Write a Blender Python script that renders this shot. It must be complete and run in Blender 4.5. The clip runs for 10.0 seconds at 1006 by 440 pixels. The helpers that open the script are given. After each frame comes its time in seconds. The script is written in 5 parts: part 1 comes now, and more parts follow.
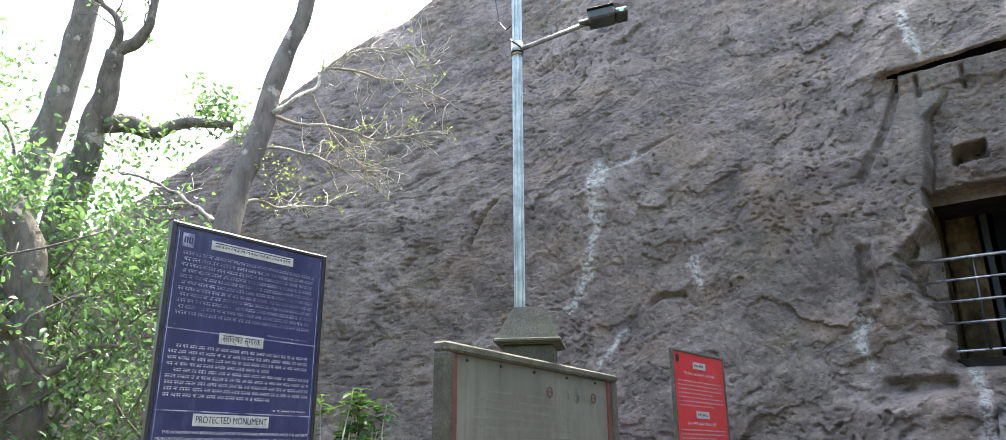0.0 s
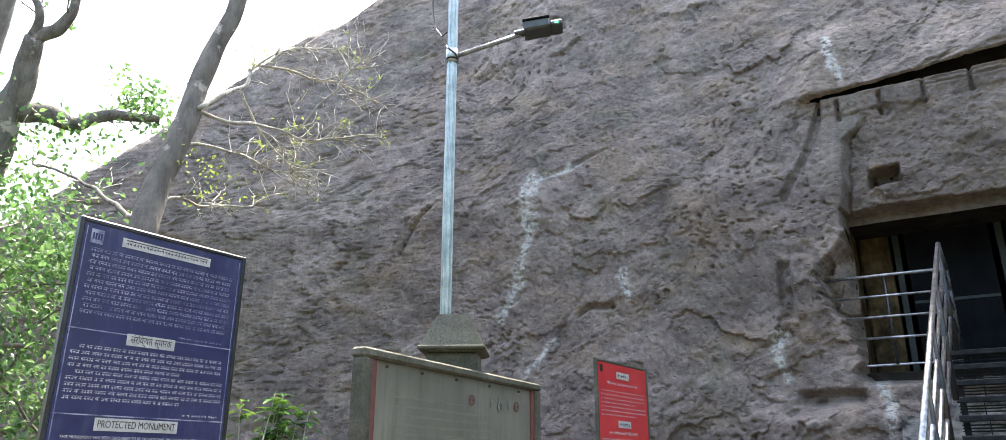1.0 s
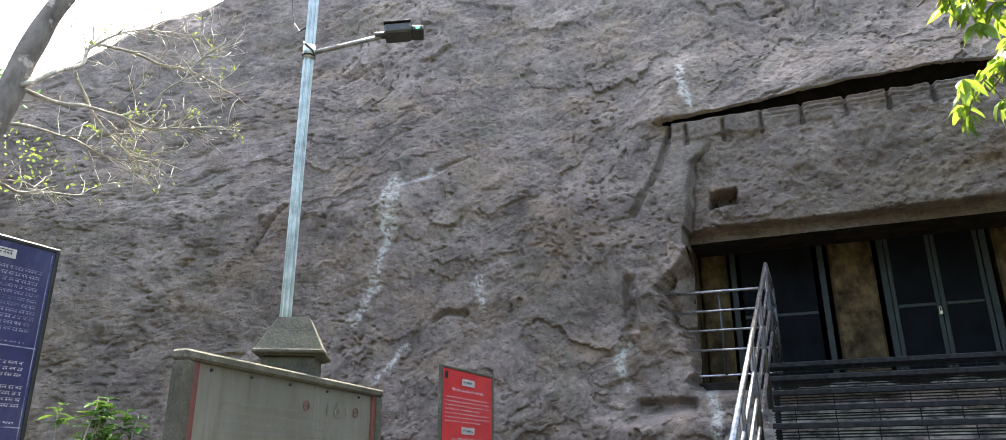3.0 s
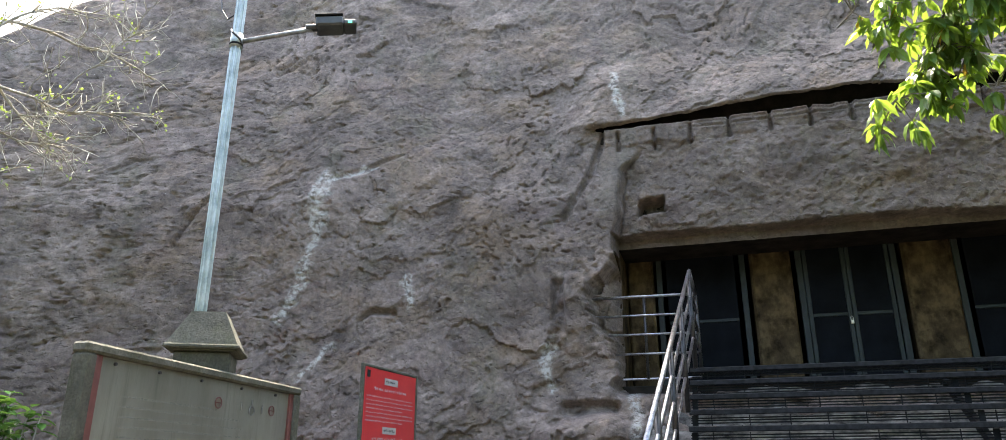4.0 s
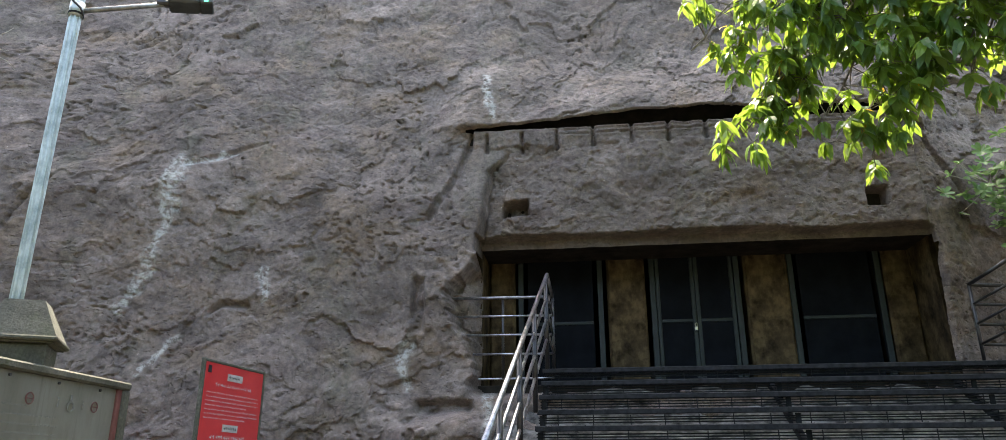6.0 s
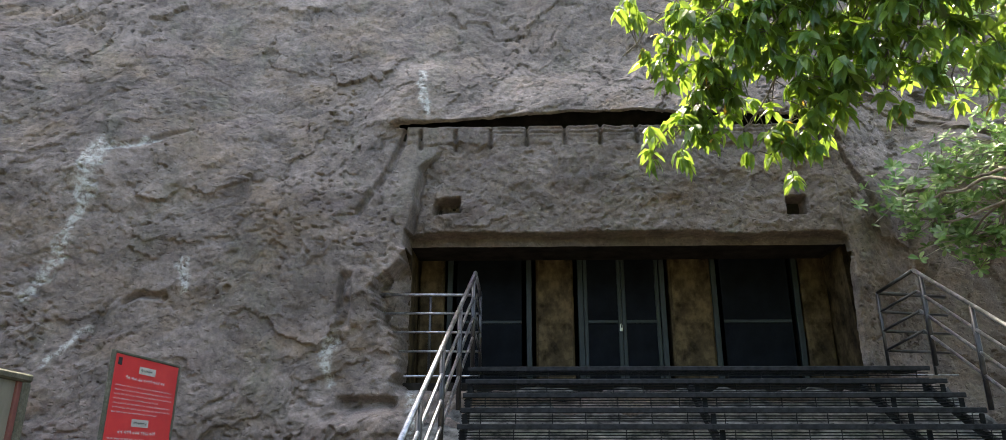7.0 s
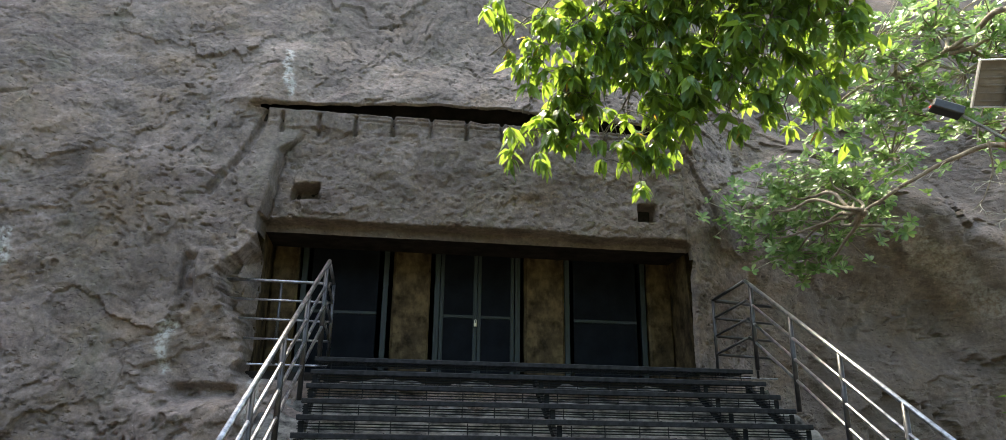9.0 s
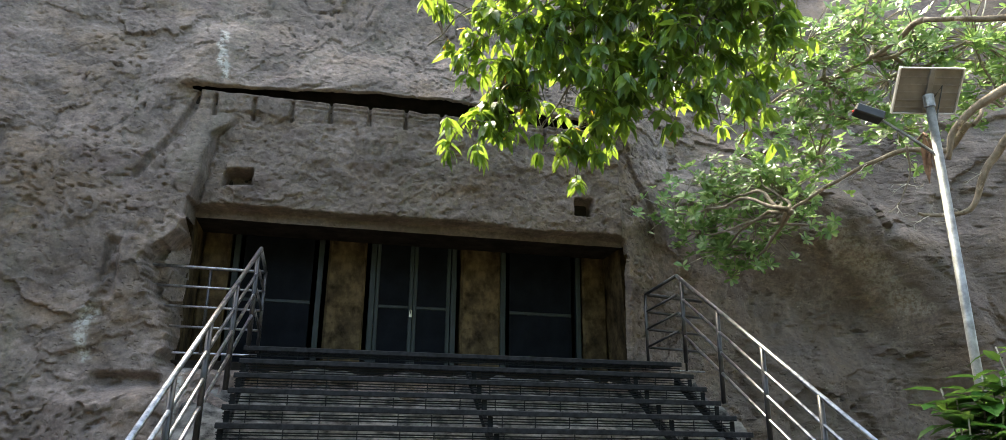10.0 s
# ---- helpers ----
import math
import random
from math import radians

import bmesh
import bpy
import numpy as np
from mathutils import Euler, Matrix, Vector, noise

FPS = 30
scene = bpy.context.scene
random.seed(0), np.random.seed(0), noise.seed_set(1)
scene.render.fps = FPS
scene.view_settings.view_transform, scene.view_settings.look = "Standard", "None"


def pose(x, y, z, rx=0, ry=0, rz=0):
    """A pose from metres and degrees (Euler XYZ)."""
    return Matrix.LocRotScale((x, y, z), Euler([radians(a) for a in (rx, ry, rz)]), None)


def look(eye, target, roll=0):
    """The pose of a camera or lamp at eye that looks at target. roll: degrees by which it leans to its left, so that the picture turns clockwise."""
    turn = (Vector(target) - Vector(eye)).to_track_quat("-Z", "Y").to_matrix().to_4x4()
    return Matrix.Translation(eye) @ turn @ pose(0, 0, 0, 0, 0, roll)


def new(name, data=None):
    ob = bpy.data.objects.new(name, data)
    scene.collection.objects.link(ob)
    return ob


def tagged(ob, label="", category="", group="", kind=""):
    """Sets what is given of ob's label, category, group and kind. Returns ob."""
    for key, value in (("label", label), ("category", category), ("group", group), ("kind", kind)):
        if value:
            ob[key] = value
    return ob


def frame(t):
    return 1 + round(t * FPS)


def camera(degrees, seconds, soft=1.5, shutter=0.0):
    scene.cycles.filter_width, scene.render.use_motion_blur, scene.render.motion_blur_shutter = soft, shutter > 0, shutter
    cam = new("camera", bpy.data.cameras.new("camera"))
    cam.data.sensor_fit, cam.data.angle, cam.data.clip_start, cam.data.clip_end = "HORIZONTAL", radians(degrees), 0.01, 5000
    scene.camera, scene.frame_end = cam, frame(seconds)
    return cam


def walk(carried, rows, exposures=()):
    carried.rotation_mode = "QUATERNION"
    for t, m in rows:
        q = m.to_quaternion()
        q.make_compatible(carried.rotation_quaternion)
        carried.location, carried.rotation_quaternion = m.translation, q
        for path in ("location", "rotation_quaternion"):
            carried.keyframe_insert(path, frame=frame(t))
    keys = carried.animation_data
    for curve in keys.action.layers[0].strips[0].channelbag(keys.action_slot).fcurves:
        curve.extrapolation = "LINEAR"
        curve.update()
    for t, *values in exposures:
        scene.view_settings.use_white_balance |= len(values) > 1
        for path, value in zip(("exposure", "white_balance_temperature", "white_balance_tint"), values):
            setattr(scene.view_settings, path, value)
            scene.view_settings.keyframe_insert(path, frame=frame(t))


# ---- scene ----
cam = camera(68.0, 10.0, soft=0.7)
PATH = [
    (0, (0.211, 0.022, 1.496), (-0.91, 1.561, 2.108), -0.2),
    (0.5, (0.242, 0.043, 1.494), (-0.818, 1.62, 2.119), -0.1),
    (1, (0.276, 0.073, 1.493), (-0.707, 1.696, 2.125), 0.1),
    (1.5, (0.315, 0.093, 1.499), (-0.588, 1.761, 2.133), -0.1),
    (2, (0.364, 0.116, 1.5), (-0.464, 1.821, 2.139), -0.1),
    (2.5, (0.411, 0.129, 1.503), (-0.345, 1.866, 2.144), -0.3),
    (4, (0.554, 0.184, 1.488), (0.023, 1.999, 2.136), -0.0),
    (4.5, (0.594, 0.186, 1.509), (0.144, 2.025, 2.154), 0.0),
    (5, (0.639, 0.194, 1.507), (0.264, 2.05, 2.152), -0.0),
    (5.5, (0.705, 0.201, 1.506), (0.403, 2.071, 2.149), -0.1),
    (7, (0.852, 0.212, 1.502), (0.792, 2.108, 2.138), 0.1),
    (7.5, (0.898, 0.205, 1.51), (0.92, 2.102, 2.144), 0.5),
    (8, (0.95, 0.196, 1.513), (1.053, 2.091, 2.145), 0.6),
    (8.5, (0.996, 0.188, 1.511), (1.186, 2.078, 2.137), 0.6),
    (9, (1.05, 0.178, 1.502), (1.318, 2.06, 2.123), 0.7),
    (9.5, (1.094, 0.177, 1.488), (1.441, 2.048, 2.102), 0.6),
    (10, (1.128, 0.162, 1.493), (1.545, 2.023, 2.096), 0.6),
]
walk(cam, [(t, look(eye, target, roll)) for t, eye, target, roll in PATH],
     exposures=[(0.0, 2.95, 6950, 8), (2.5, 2.95, 7150, 9), (5.0, 2.8, 7350, 9), (7.5, 2.76, 7500, 7), (10.0, 2.68, 7600, 4)])

# ---- light ----
world = bpy.data.worlds.new("world")
scene.world = world
world.use_nodes = True
wn = world.node_tree
sky = wn.nodes.new("ShaderNodeTexSky")
sky.sky_type = 'NISHITA'
sky.sun_disc = False
sky.sun_elevation = radians(63)
sky.sun_rotation = radians(-25)
sky.air_density, sky.dust_density, sky.ozone_density = 1.0, 4.0, 1.0
wn.links.new(sky.outputs[0], wn.nodes["Background"].inputs[0])
wn.nodes["Background"].inputs[1].default_value = 0.15
sun = new("sun", bpy.data.lights.new("sun", 'SUN'))
sun.data.energy, sun.data.angle, sun.data.color = 2.5, radians(4), (1.0, 0.95, 0.86)
sun.matrix_world = look((-8.0, 18.5, 40.0), (0, 0, 0))


# ---- materials ----
def mat(name, build, rough=0.8, metal=0.0):
    m = bpy.data.materials.new(name)
    m.use_nodes = True
    nt = m.node_tree
    b = nt.nodes["Principled BSDF"]
    b.inputs["Roughness"].default_value = rough
    b.inputs["Metallic"].default_value = metal
    if name in ("mesh_over_dark", "dark_stone", "stained_plaster", "dark_steel", "pale_cement", "worn_black_steel"):
        b.inputs["Specular IOR Level"].default_value = 0.05
    build(nt, b)
    return m


def node(nt, kind, **sets):
    n = nt.nodes.new(kind)
    for k, v in sets.items():
        n.inputs[k.replace("_", " ")].default_value = v
    return n


def coords(nt, scale=1.0):
    tc = nt.nodes.new("ShaderNodeTexCoord")
    mp = nt.nodes.new("ShaderNodeMapping")
    mp.inputs["Scale"].default_value = scale if isinstance(scale, tuple) else (scale,) * 3
    nt.links.new(tc.outputs["Object"], mp.inputs[0])
    return mp.outputs[0]


def noise_tex(nt, vec, scale, detail=6.0, rough=0.6):
    n = node(nt, "ShaderNodeTexNoise", Scale=scale, Detail=detail, Roughness=rough)
    nt.links.new(vec, n.inputs["Vector"])
    return n.outputs["Fac"]


def ramp(nt, fac, *stops):
    r = nt.nodes.new("ShaderNodeValToRGB")
    el = r.color_ramp.elements
    while len(el) < len(stops):
        el.new(0.5)
    for e, (pos, col) in zip(el, stops):
        e.position = pos
        e.color = (*col, 1) if isinstance(col, tuple) else (col, col, col, 1)
    nt.links.new(fac, r.inputs[0])
    return r.outputs[0]


def mix(nt, fac, a, b, how='MIX'):
    m = nt.nodes.new("ShaderNodeMix")
    m.data_type, m.blend_type = 'RGBA', how
    for sock, v in ((m.inputs[0], fac), (m.inputs[6], a), (m.inputs[7], b)):
        if isinstance(v, (int, float)):
            sock.default_value = v
        elif isinstance(v, tuple):
            sock.default_value = (*v, 1)
        else:
            nt.links.new(v, sock)
    return m.outputs[2]


def bump(nt, b, height, strength=0.5, dist=0.02):
    n = node(nt, "ShaderNodeBump", Strength=strength, Distance=dist)
    nt.links.new(height, n.inputs["Height"])
    nt.links.new(n.outputs[0], b.inputs["Normal"])


def attr(nt, name):
    at = nt.nodes.new("ShaderNodeAttribute")
    at.attribute_name = name
    return at.outputs["Fac"]


def times(nt, a, b):
    m = nt.nodes.new("ShaderNodeMath")
    m.operation = 'MULTIPLY'
    for sock, v in zip(m.inputs, (a, b)):
        if isinstance(v, (int, float)):
            sock.default_value = v
        else:
            nt.links.new(v, sock)
    return m.outputs[0]


def rock_mat(nt, b):
    v = coords(nt)
    slant = nt.nodes.new("ShaderNodeMapping")
    slant.inputs["Rotation"].default_value = (0, radians(38), 0)
    slant.inputs["Scale"].default_value = (0.8, 1.0, 1.15)
    nt.links.new(v, slant.inputs[0])
    v2 = slant.outputs[0]
    big = noise_tex(nt, v, 0.55, 6, 0.62)
    col = ramp(nt, big, (0.3, (0.13, 0.104, 0.091)), (0.5, (0.2, 0.163, 0.144)), (0.7, (0.275, 0.228, 0.2)))
    mid = noise_tex(nt, v2, 2.6, 9, 0.68)
    col = mix(nt, 0.85, col, ramp(nt, mid, (0.33, 0.42), (0.62, 1.22)), 'MULTIPLY')
    warm = ramp(nt, noise_tex(nt, v2, 1.5, 7, 0.62), (0.5, 0.0), (0.66, 0.75))
    col = mix(nt, warm, col, (0.215, 0.158, 0.114))
    plum = ramp(nt, noise_tex(nt, coords(nt, (0.7, 0.7, 1.2)), 2.0, 8, 0.64), (0.54, 0.0), (0.68, 0.6))
    col = mix(nt, plum, col, (0.155, 0.115, 0.108))
    green = ramp(nt, noise_tex(nt, coords(nt, (1.0, 1.0, 0.45)), 1.7, 8, 0.65), (0.54, 0.0), (0.7, 0.6))
    col = mix(nt, green, col, (0.135, 0.132, 0.096))
    wash = ramp(nt, noise_tex(nt, coords(nt, (1.0, 1.0, 0.16)), 3.4, 7, 0.65), (0.56, 1.0), (0.72, 0.72))
    col = mix(nt, 0.8, col, wash, 'MULTIPLY')
    fine = noise_tex(nt, v, 19, 9, 0.74)
    col = mix(nt, 0.8, col, ramp(nt, fine, (0.34, 0.52), (0.64, 1.34)), 'MULTIPLY')
    col = mix(nt, 0.55, col, ramp(nt, noise_tex(nt, v2, 7.5, 9, 0.72), (0.36, 0.5), (0.62, 1.25)), 'MULTIPLY')
    vor = nt.nodes.new("ShaderNodeTexVoronoi")
    vor.inputs["Scale"].default_value = 15.0
    warp = nt.nodes.new("ShaderNodeVectorMath")
    warp.operation = 'MULTIPLY_ADD'
    nz = node(nt, "ShaderNodeTexNoise", Scale=14.0, Detail=4.0)
    nt.links.new(v2, nz.inputs["Vector"])
    nt.links.new(nz.outputs["Color"], warp.inputs[0])
    warp.inputs[1].default_value = (0.09, 0.09, 0.09)
    nt.links.new(v2, warp.inputs[2])
    nt.links.new(warp.outputs[0], vor.inputs["Vector"])
    pit = ramp(nt, vor.outputs["Distance"], (0.14, 0.0), (0.3, 1.0))
    grit = noise_tex(nt, v, 70, 8, 0.75)
    # darkens the rock where shade and stains are painted in
    shade_stain = times(nt, attr(nt, "shade_stain"), ramp(nt, noise_tex(nt, coords(nt, (1.0, 1.0, 0.3)), 2.2, 7, 0.65), (0.3, 0.45), (0.6, 1.0)))
    col = mix(nt, times(nt, shade_stain, 0.75), col, (0.062, 0.05, 0.04))
    spots = ramp(nt, noise_tex(nt, v, 38, 2), (0.765, 0.0), (0.785, 1.0))
    col = mix(nt, spots, col, (0.5, 0.48, 0.44))
    lime = times(nt, attr(nt, "stain"), ramp(nt, noise_tex(nt, v, 15, 9, 0.78), (0.43, 0.0), (0.56, 0.9)))
    col = mix(nt, lime, col, (0.43, 0.43, 0.4))
    nt.links.new(col, b.inputs["Base Color"])
    h = mix(nt, 0.35, noise_tex(nt, v2, 11, 14, 0.74), grit)
    h = mix(nt, 0.35, h, pit)
    bump(nt, b, h, 1.0, 0.032)


def concrete_mat(nt, b):
    v = coords(nt)
    col = ramp(nt, noise_tex(nt, v, 4, 8, 0.68), (0.3, (0.04, 0.041, 0.03)), (0.55, (0.095, 0.095, 0.072)), (0.76, (0.2, 0.195, 0.165)))
    moss = ramp(nt, noise_tex(nt, coords(nt, (1.0, 1.0, 0.5)), 6, 8, 0.7), (0.5, 0.0), (0.64, 0.7))
    col = mix(nt, moss, col, (0.07, 0.078, 0.045))
    col = mix(nt, 0.7, col, ramp(nt, noise_tex(nt, v, 60, 6, 0.75), (0.35, 0.45), (0.66, 1.45)), 'MULTIPLY')
    nt.links.new(col, b.inputs["Base Color"])
    bump(nt, b, noise_tex(nt, v, 45, 8, 0.7), 0.7, 0.012)


def paint_mat(c1, c2, scale=8.0, dent=0.15):
    def f(nt, b):
        v = coords(nt)
        nt.links.new(ramp(nt, noise_tex(nt, v, scale, 7, 0.65), (0.35, c1), (0.65, c2)), b.inputs["Base Color"])
        bump(nt, b, noise_tex(nt, v, scale * 6, 3), dent, 0.004)
    return f


def plaster_mat(nt, b):
    v = coords(nt, (1.0, 1.0, 0.65))
    col = ramp(nt, noise_tex(nt, v, 4, 8, 0.66), (0.34, (0.02, 0.015, 0.011)), (0.5, (0.075, 0.054, 0.031)), (0.68, (0.165, 0.122, 0.068)))
    blots = ramp(nt, noise_tex(nt, coords(nt), 7, 6), (0.5, 1.0), (0.7, 0.25))
    nt.links.new(mix(nt, 0.8, col, blots, 'MULTIPLY'), b.inputs["Base Color"])
    bump(nt, b, noise_tex(nt, coords(nt), 18, 6), 0.5, 0.01)


def leaf_mat(c1, c2, c3, through_col, amount=0.45):
    def f(nt, b):
        g = nt.nodes.new("ShaderNodeNewGeometry")
        oi = nt.nodes.new("ShaderNodeObjectInfo")
        ad = nt.nodes.new("ShaderNodeMath")
        ad.operation = 'ADD'
        fr = nt.nodes.new("ShaderNodeMath")
        fr.operation = 'FRACT'
        nt.links.new(g.outputs["Random Per Island"], ad.inputs[0])
        nt.links.new(oi.outputs["Random"], ad.inputs[1])
        nt.links.new(ad.outputs[0], fr.inputs[0])
        col = ramp(nt, fr.outputs[0], (0.0, c1), (0.55, c2), (0.95, c3))
        nt.links.new(col, b.inputs["Base Color"])
        tr = nt.nodes.new("ShaderNodeBsdfTranslucent")
        nt.links.new(mix(nt, 0.5, col, through_col), tr.inputs[0])
        ms = nt.nodes.new("ShaderNodeMixShader")
        ms.inputs[0].default_value = amount
        nt.links.new(b.outputs[0], ms.inputs[1])
        nt.links.new(tr.outputs[0], ms.inputs[2])
        nt.links.new(ms.outputs[0], nt.nodes["Material Output"].inputs[0])
    return f


def bark_mat(c1, c2):
    def f(nt, b):
        v = coords(nt, (1.0, 1.0, 0.4))
        col = ramp(nt, noise_tex(nt, v, 9, 8, 0.7), (0.3, c1), (0.65, c2))
        lichen = ramp(nt, noise_tex(nt, coords(nt), 5, 6), (0.6, 0.0), (0.66, 1.0))
        nt.links.new(mix(nt, lichen, col, tuple(min(1, c * 1.9) for c in c2)), b.inputs["Base Color"])
        bump(nt, b, noise_tex(nt, v, 22, 7), 0.8, 0.03)
    return f


M_ROCK = mat("basalt", rock_mat, 0.88)
M_CONC = mat("mossy_concrete", concrete_mat, 0.9)
M_PALE = mat("pale_cement", paint_mat((0.02, 0.021, 0.021), (0.2, 0.2, 0.19), 6, 0.5), 0.9)
def blue_mat(nt, b):
    v = coords(nt)
    col = ramp(nt, noise_tex(nt, v, 3, 8, 0.7), (0.35, (0.014, 0.017, 0.06)), (0.65, (0.028, 0.032, 0.105)))
    smear = ramp(nt, noise_tex(nt, coords(nt, (1.0, 1.0, 0.35)), 6, 8, 0.72), (0.52, 0.0), (0.72, 0.5))
    col = mix(nt, smear, col, (0.1, 0.11, 0.17))
    chips = ramp(nt, noise_tex(nt, v, 42, 5, 0.7), (0.67, 0.0), (0.7, 0.8))
    nt.links.new(mix(nt, chips, col, (0.3, 0.31, 0.36)), b.inputs["Base Color"])
    bump(nt, b, noise_tex(nt, v, 20, 4), 0.15, 0.004)


def sheet_mat(nt, b):
    v = coords(nt)
    col = ramp(nt, noise_tex(nt, coords(nt, (1.0, 1.0, 0.3)), 2.5, 8, 0.68), (0.3, (0.2, 0.2, 0.16)), (0.7, (0.36, 0.36, 0.3)))
    runs = ramp(nt, noise_tex(nt, coords(nt, (1.0, 1.0, 0.06)), 14, 6, 0.7), (0.55, 1.0), (0.7, 0.6))
    nt.links.new(mix(nt, 0.8, col, runs, 'MULTIPLY'), b.inputs["Base Color"])
    nt.links.new(ramp(nt, noise_tex(nt, v, 9, 7), (0.3, 0.28), (0.7, 0.55)), b.inputs["Roughness"])
    bump(nt, b, noise_tex(nt, v, 5, 4), 0.3, 0.01)


M_BLUE = mat("blue_enamel", blue_mat, 0.35)
M_BLACK = mat("black_paint", paint_mat((0.012, 0.013, 0.015), (0.03, 0.032, 0.034), 12), 0.35)
M_DARKSTEEL = mat("dark_steel", paint_mat((0.008, 0.009, 0.01), (0.022, 0.024, 0.026), 14), 0.62, 0.0)
M_RAIL = mat("dull_steel_pipe", paint_mat((0.16, 0.16, 0.165), (0.48, 0.48, 0.5), 16), 0.28, 0.8)
M_POST = mat("black_enamelled_pipe", paint_mat((0.012, 0.012, 0.014), (0.035, 0.035, 0.037), 20), 0.3)
M_STEEL = mat("brushed_steel", sheet_mat, 0.45, 0.5)
M_GALV = mat("galvanised_steel", paint_mat((0.28, 0.33, 0.32), (0.5, 0.55, 0.53), 11), 0.38, 0.6)
M_BACK = mat("pale_panel_back", paint_mat((0.12, 0.105, 0.088), (0.19, 0.17, 0.145), 6), 0.6)
M_HEAD = mat("dark_grey_casting", paint_mat((0.03, 0.036, 0.036), (0.06, 0.068, 0.067), 10), 0.5)
M_DULL = mat("dulled_galvanised_steel", paint_mat((0.16, 0.165, 0.165), (0.36, 0.37, 0.365), 12), 0.42, 0.5)
M_ALU = mat("aluminium", paint_mat((0.5, 0.5, 0.5), (0.7, 0.7, 0.7), 7), 0.35, 0.7)
M_RUST = mat("rust_brown_paint", paint_mat((0.1, 0.035, 0.03), (0.17, 0.06, 0.05), 12), 0.6)
M_RED = mat("red_vinyl", paint_mat((0.5, 0.03, 0.035), (0.6, 0.05, 0.05), 3), 0.4)
M_WHITE = mat("white_letters", paint_mat((0.3, 0.3, 0.32), (0.55, 0.55, 0.56), 40), 0.6)
M_FADED = mat("worn_letters", paint_mat((0.02, 0.026, 0.1), (0.36, 0.37, 0.46), 9), 0.6)
M_PLATE = mat("grey_plate", paint_mat((0.3, 0.31, 0.3), (0.5, 0.5, 0.47), 14), 0.7)
M_INK = mat("dark_letters", paint_mat((0.03, 0.03, 0.035), (0.06, 0.06, 0.06), 15), 0.7)
M_ETCH = mat("etched_letters", paint_mat((0.13, 0.13, 0.115), (0.22, 0.22, 0.2), 20), 0.8)
M_PLASTER = mat("stained_plaster", plaster_mat, 0.9)
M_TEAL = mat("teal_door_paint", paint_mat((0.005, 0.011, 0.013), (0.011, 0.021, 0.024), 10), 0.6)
M_MESH = mat("mesh_over_dark", paint_mat((0.004, 0.005, 0.007), (0.009, 0.011, 0.015), 3), 0.7)
# near-black stone: shade of the slit and soffit is put into the colour
M_DARK = mat("dark_stone", paint_mat((0.02, 0.018, 0.016), (0.045, 0.04, 0.036), 4, 0.5), 0.95)
M_BRASS = mat("padlock_metal", paint_mat((0.5, 0.48, 0.42), (0.65, 0.62, 0.55), 20), 0.35, 0.8)
M_SOIL = mat("leaf_litter_soil", paint_mat((0.04, 0.033, 0.024), (0.1, 0.08, 0.055), 5, 0.6), 0.95)
M_BARK = mat("grey_bark", bark_mat((0.06, 0.054, 0.046), (0.2, 0.18, 0.155)), 0.95)
M_PALM = mat("ringed_bark", bark_mat((0.11, 0.1, 0.095), (0.26, 0.25, 0.235)), 0.95)
M_TWIG = mat("pale_twig", bark_mat((0.2, 0.185, 0.15), (0.46, 0.44, 0.37)), 0.9)
M_LIMB = mat("brown_limb", bark_mat((0.09, 0.073, 0.055), (0.27, 0.23, 0.18)), 0.9)
M_DRYBARK = mat("dry_brown_sheath", paint_mat((0.09, 0.05, 0.03), (0.22, 0.13, 0.085), 14, 0.5), 0.85)
M_NOSE = mat("worn_black_steel", paint_mat((0.014, 0.015, 0.017), (0.034, 0.036, 0.04), 18), 0.5)
M_MANGO = mat("long_glossy_leaves", leaf_mat((0.032, 0.085, 0.032), (0.065, 0.145, 0.042), (0.15, 0.25, 0.045), (0.5, 0.68, 0.07), 0.5), 0.3)
M_ROUND = mat("round_green_leaves", leaf_mat((0.08, 0.16, 0.055), (0.15, 0.27, 0.09), (0.3, 0.4, 0.18), (0.4, 0.62, 0.17), 0.36), 0.27)
M_SMALL = mat("small_green_leaves", leaf_mat((0.045, 0.11, 0.04), (0.09, 0.2, 0.07), (0.17, 0.28, 0.09), (0.25, 0.45, 0.14), 0.35), 0.5)
M_BROAD = mat("broad_shrub_leaves", leaf_mat((0.02, 0.07, 0.018), (0.045, 0.14, 0.03), (0.1, 0.23, 0.05), (0.3, 0.5, 0.08), 0.3), 0.26)
M_YOUNG = mat("yellow_green_leaves", leaf_mat((0.1, 0.17, 0.04), (0.16, 0.24, 0.05), (0.24, 0.29, 0.07), (0.4, 0.5, 0.12), 0.4), 0.5)
M_BACKDROP = mat("backdrop_green", paint_mat((0.015, 0.03, 0.01), (0.06, 0.09, 0.03), 1.5, 0.8), 0.95)
M_DRY = mat("dry_orange_leaves", leaf_mat((0.3, 0.17, 0.02), (0.4, 0.25, 0.03), (0.45, 0.3, 0.05), (0.5, 0.35, 0.05), 0.4), 0.6)
M_GLOW = bpy.data.materials.new("green_led")
M_GLOW.use_nodes = True
M_GLOW.node_tree.nodes["Principled BSDF"].inputs["Emission Color"].default_value = (0.1, 1.0, 0.45, 1)
M_GLOW.node_tree.nodes["Principled BSDF"].inputs["Emission Strength"].default_value = 0.5
M_GLOW.node_tree.nodes["Principled BSDF"].inputs["Base Color"].default_value = (0.0, 0.15, 0.06, 1)
M_REDLED = bpy.data.materials.new("red_led")
M_REDLED.use_nodes = True
M_REDLED.node_tree.nodes["Principled BSDF"].inputs["Base Color"].default_value = (0.2, 0.01, 0.01, 1)
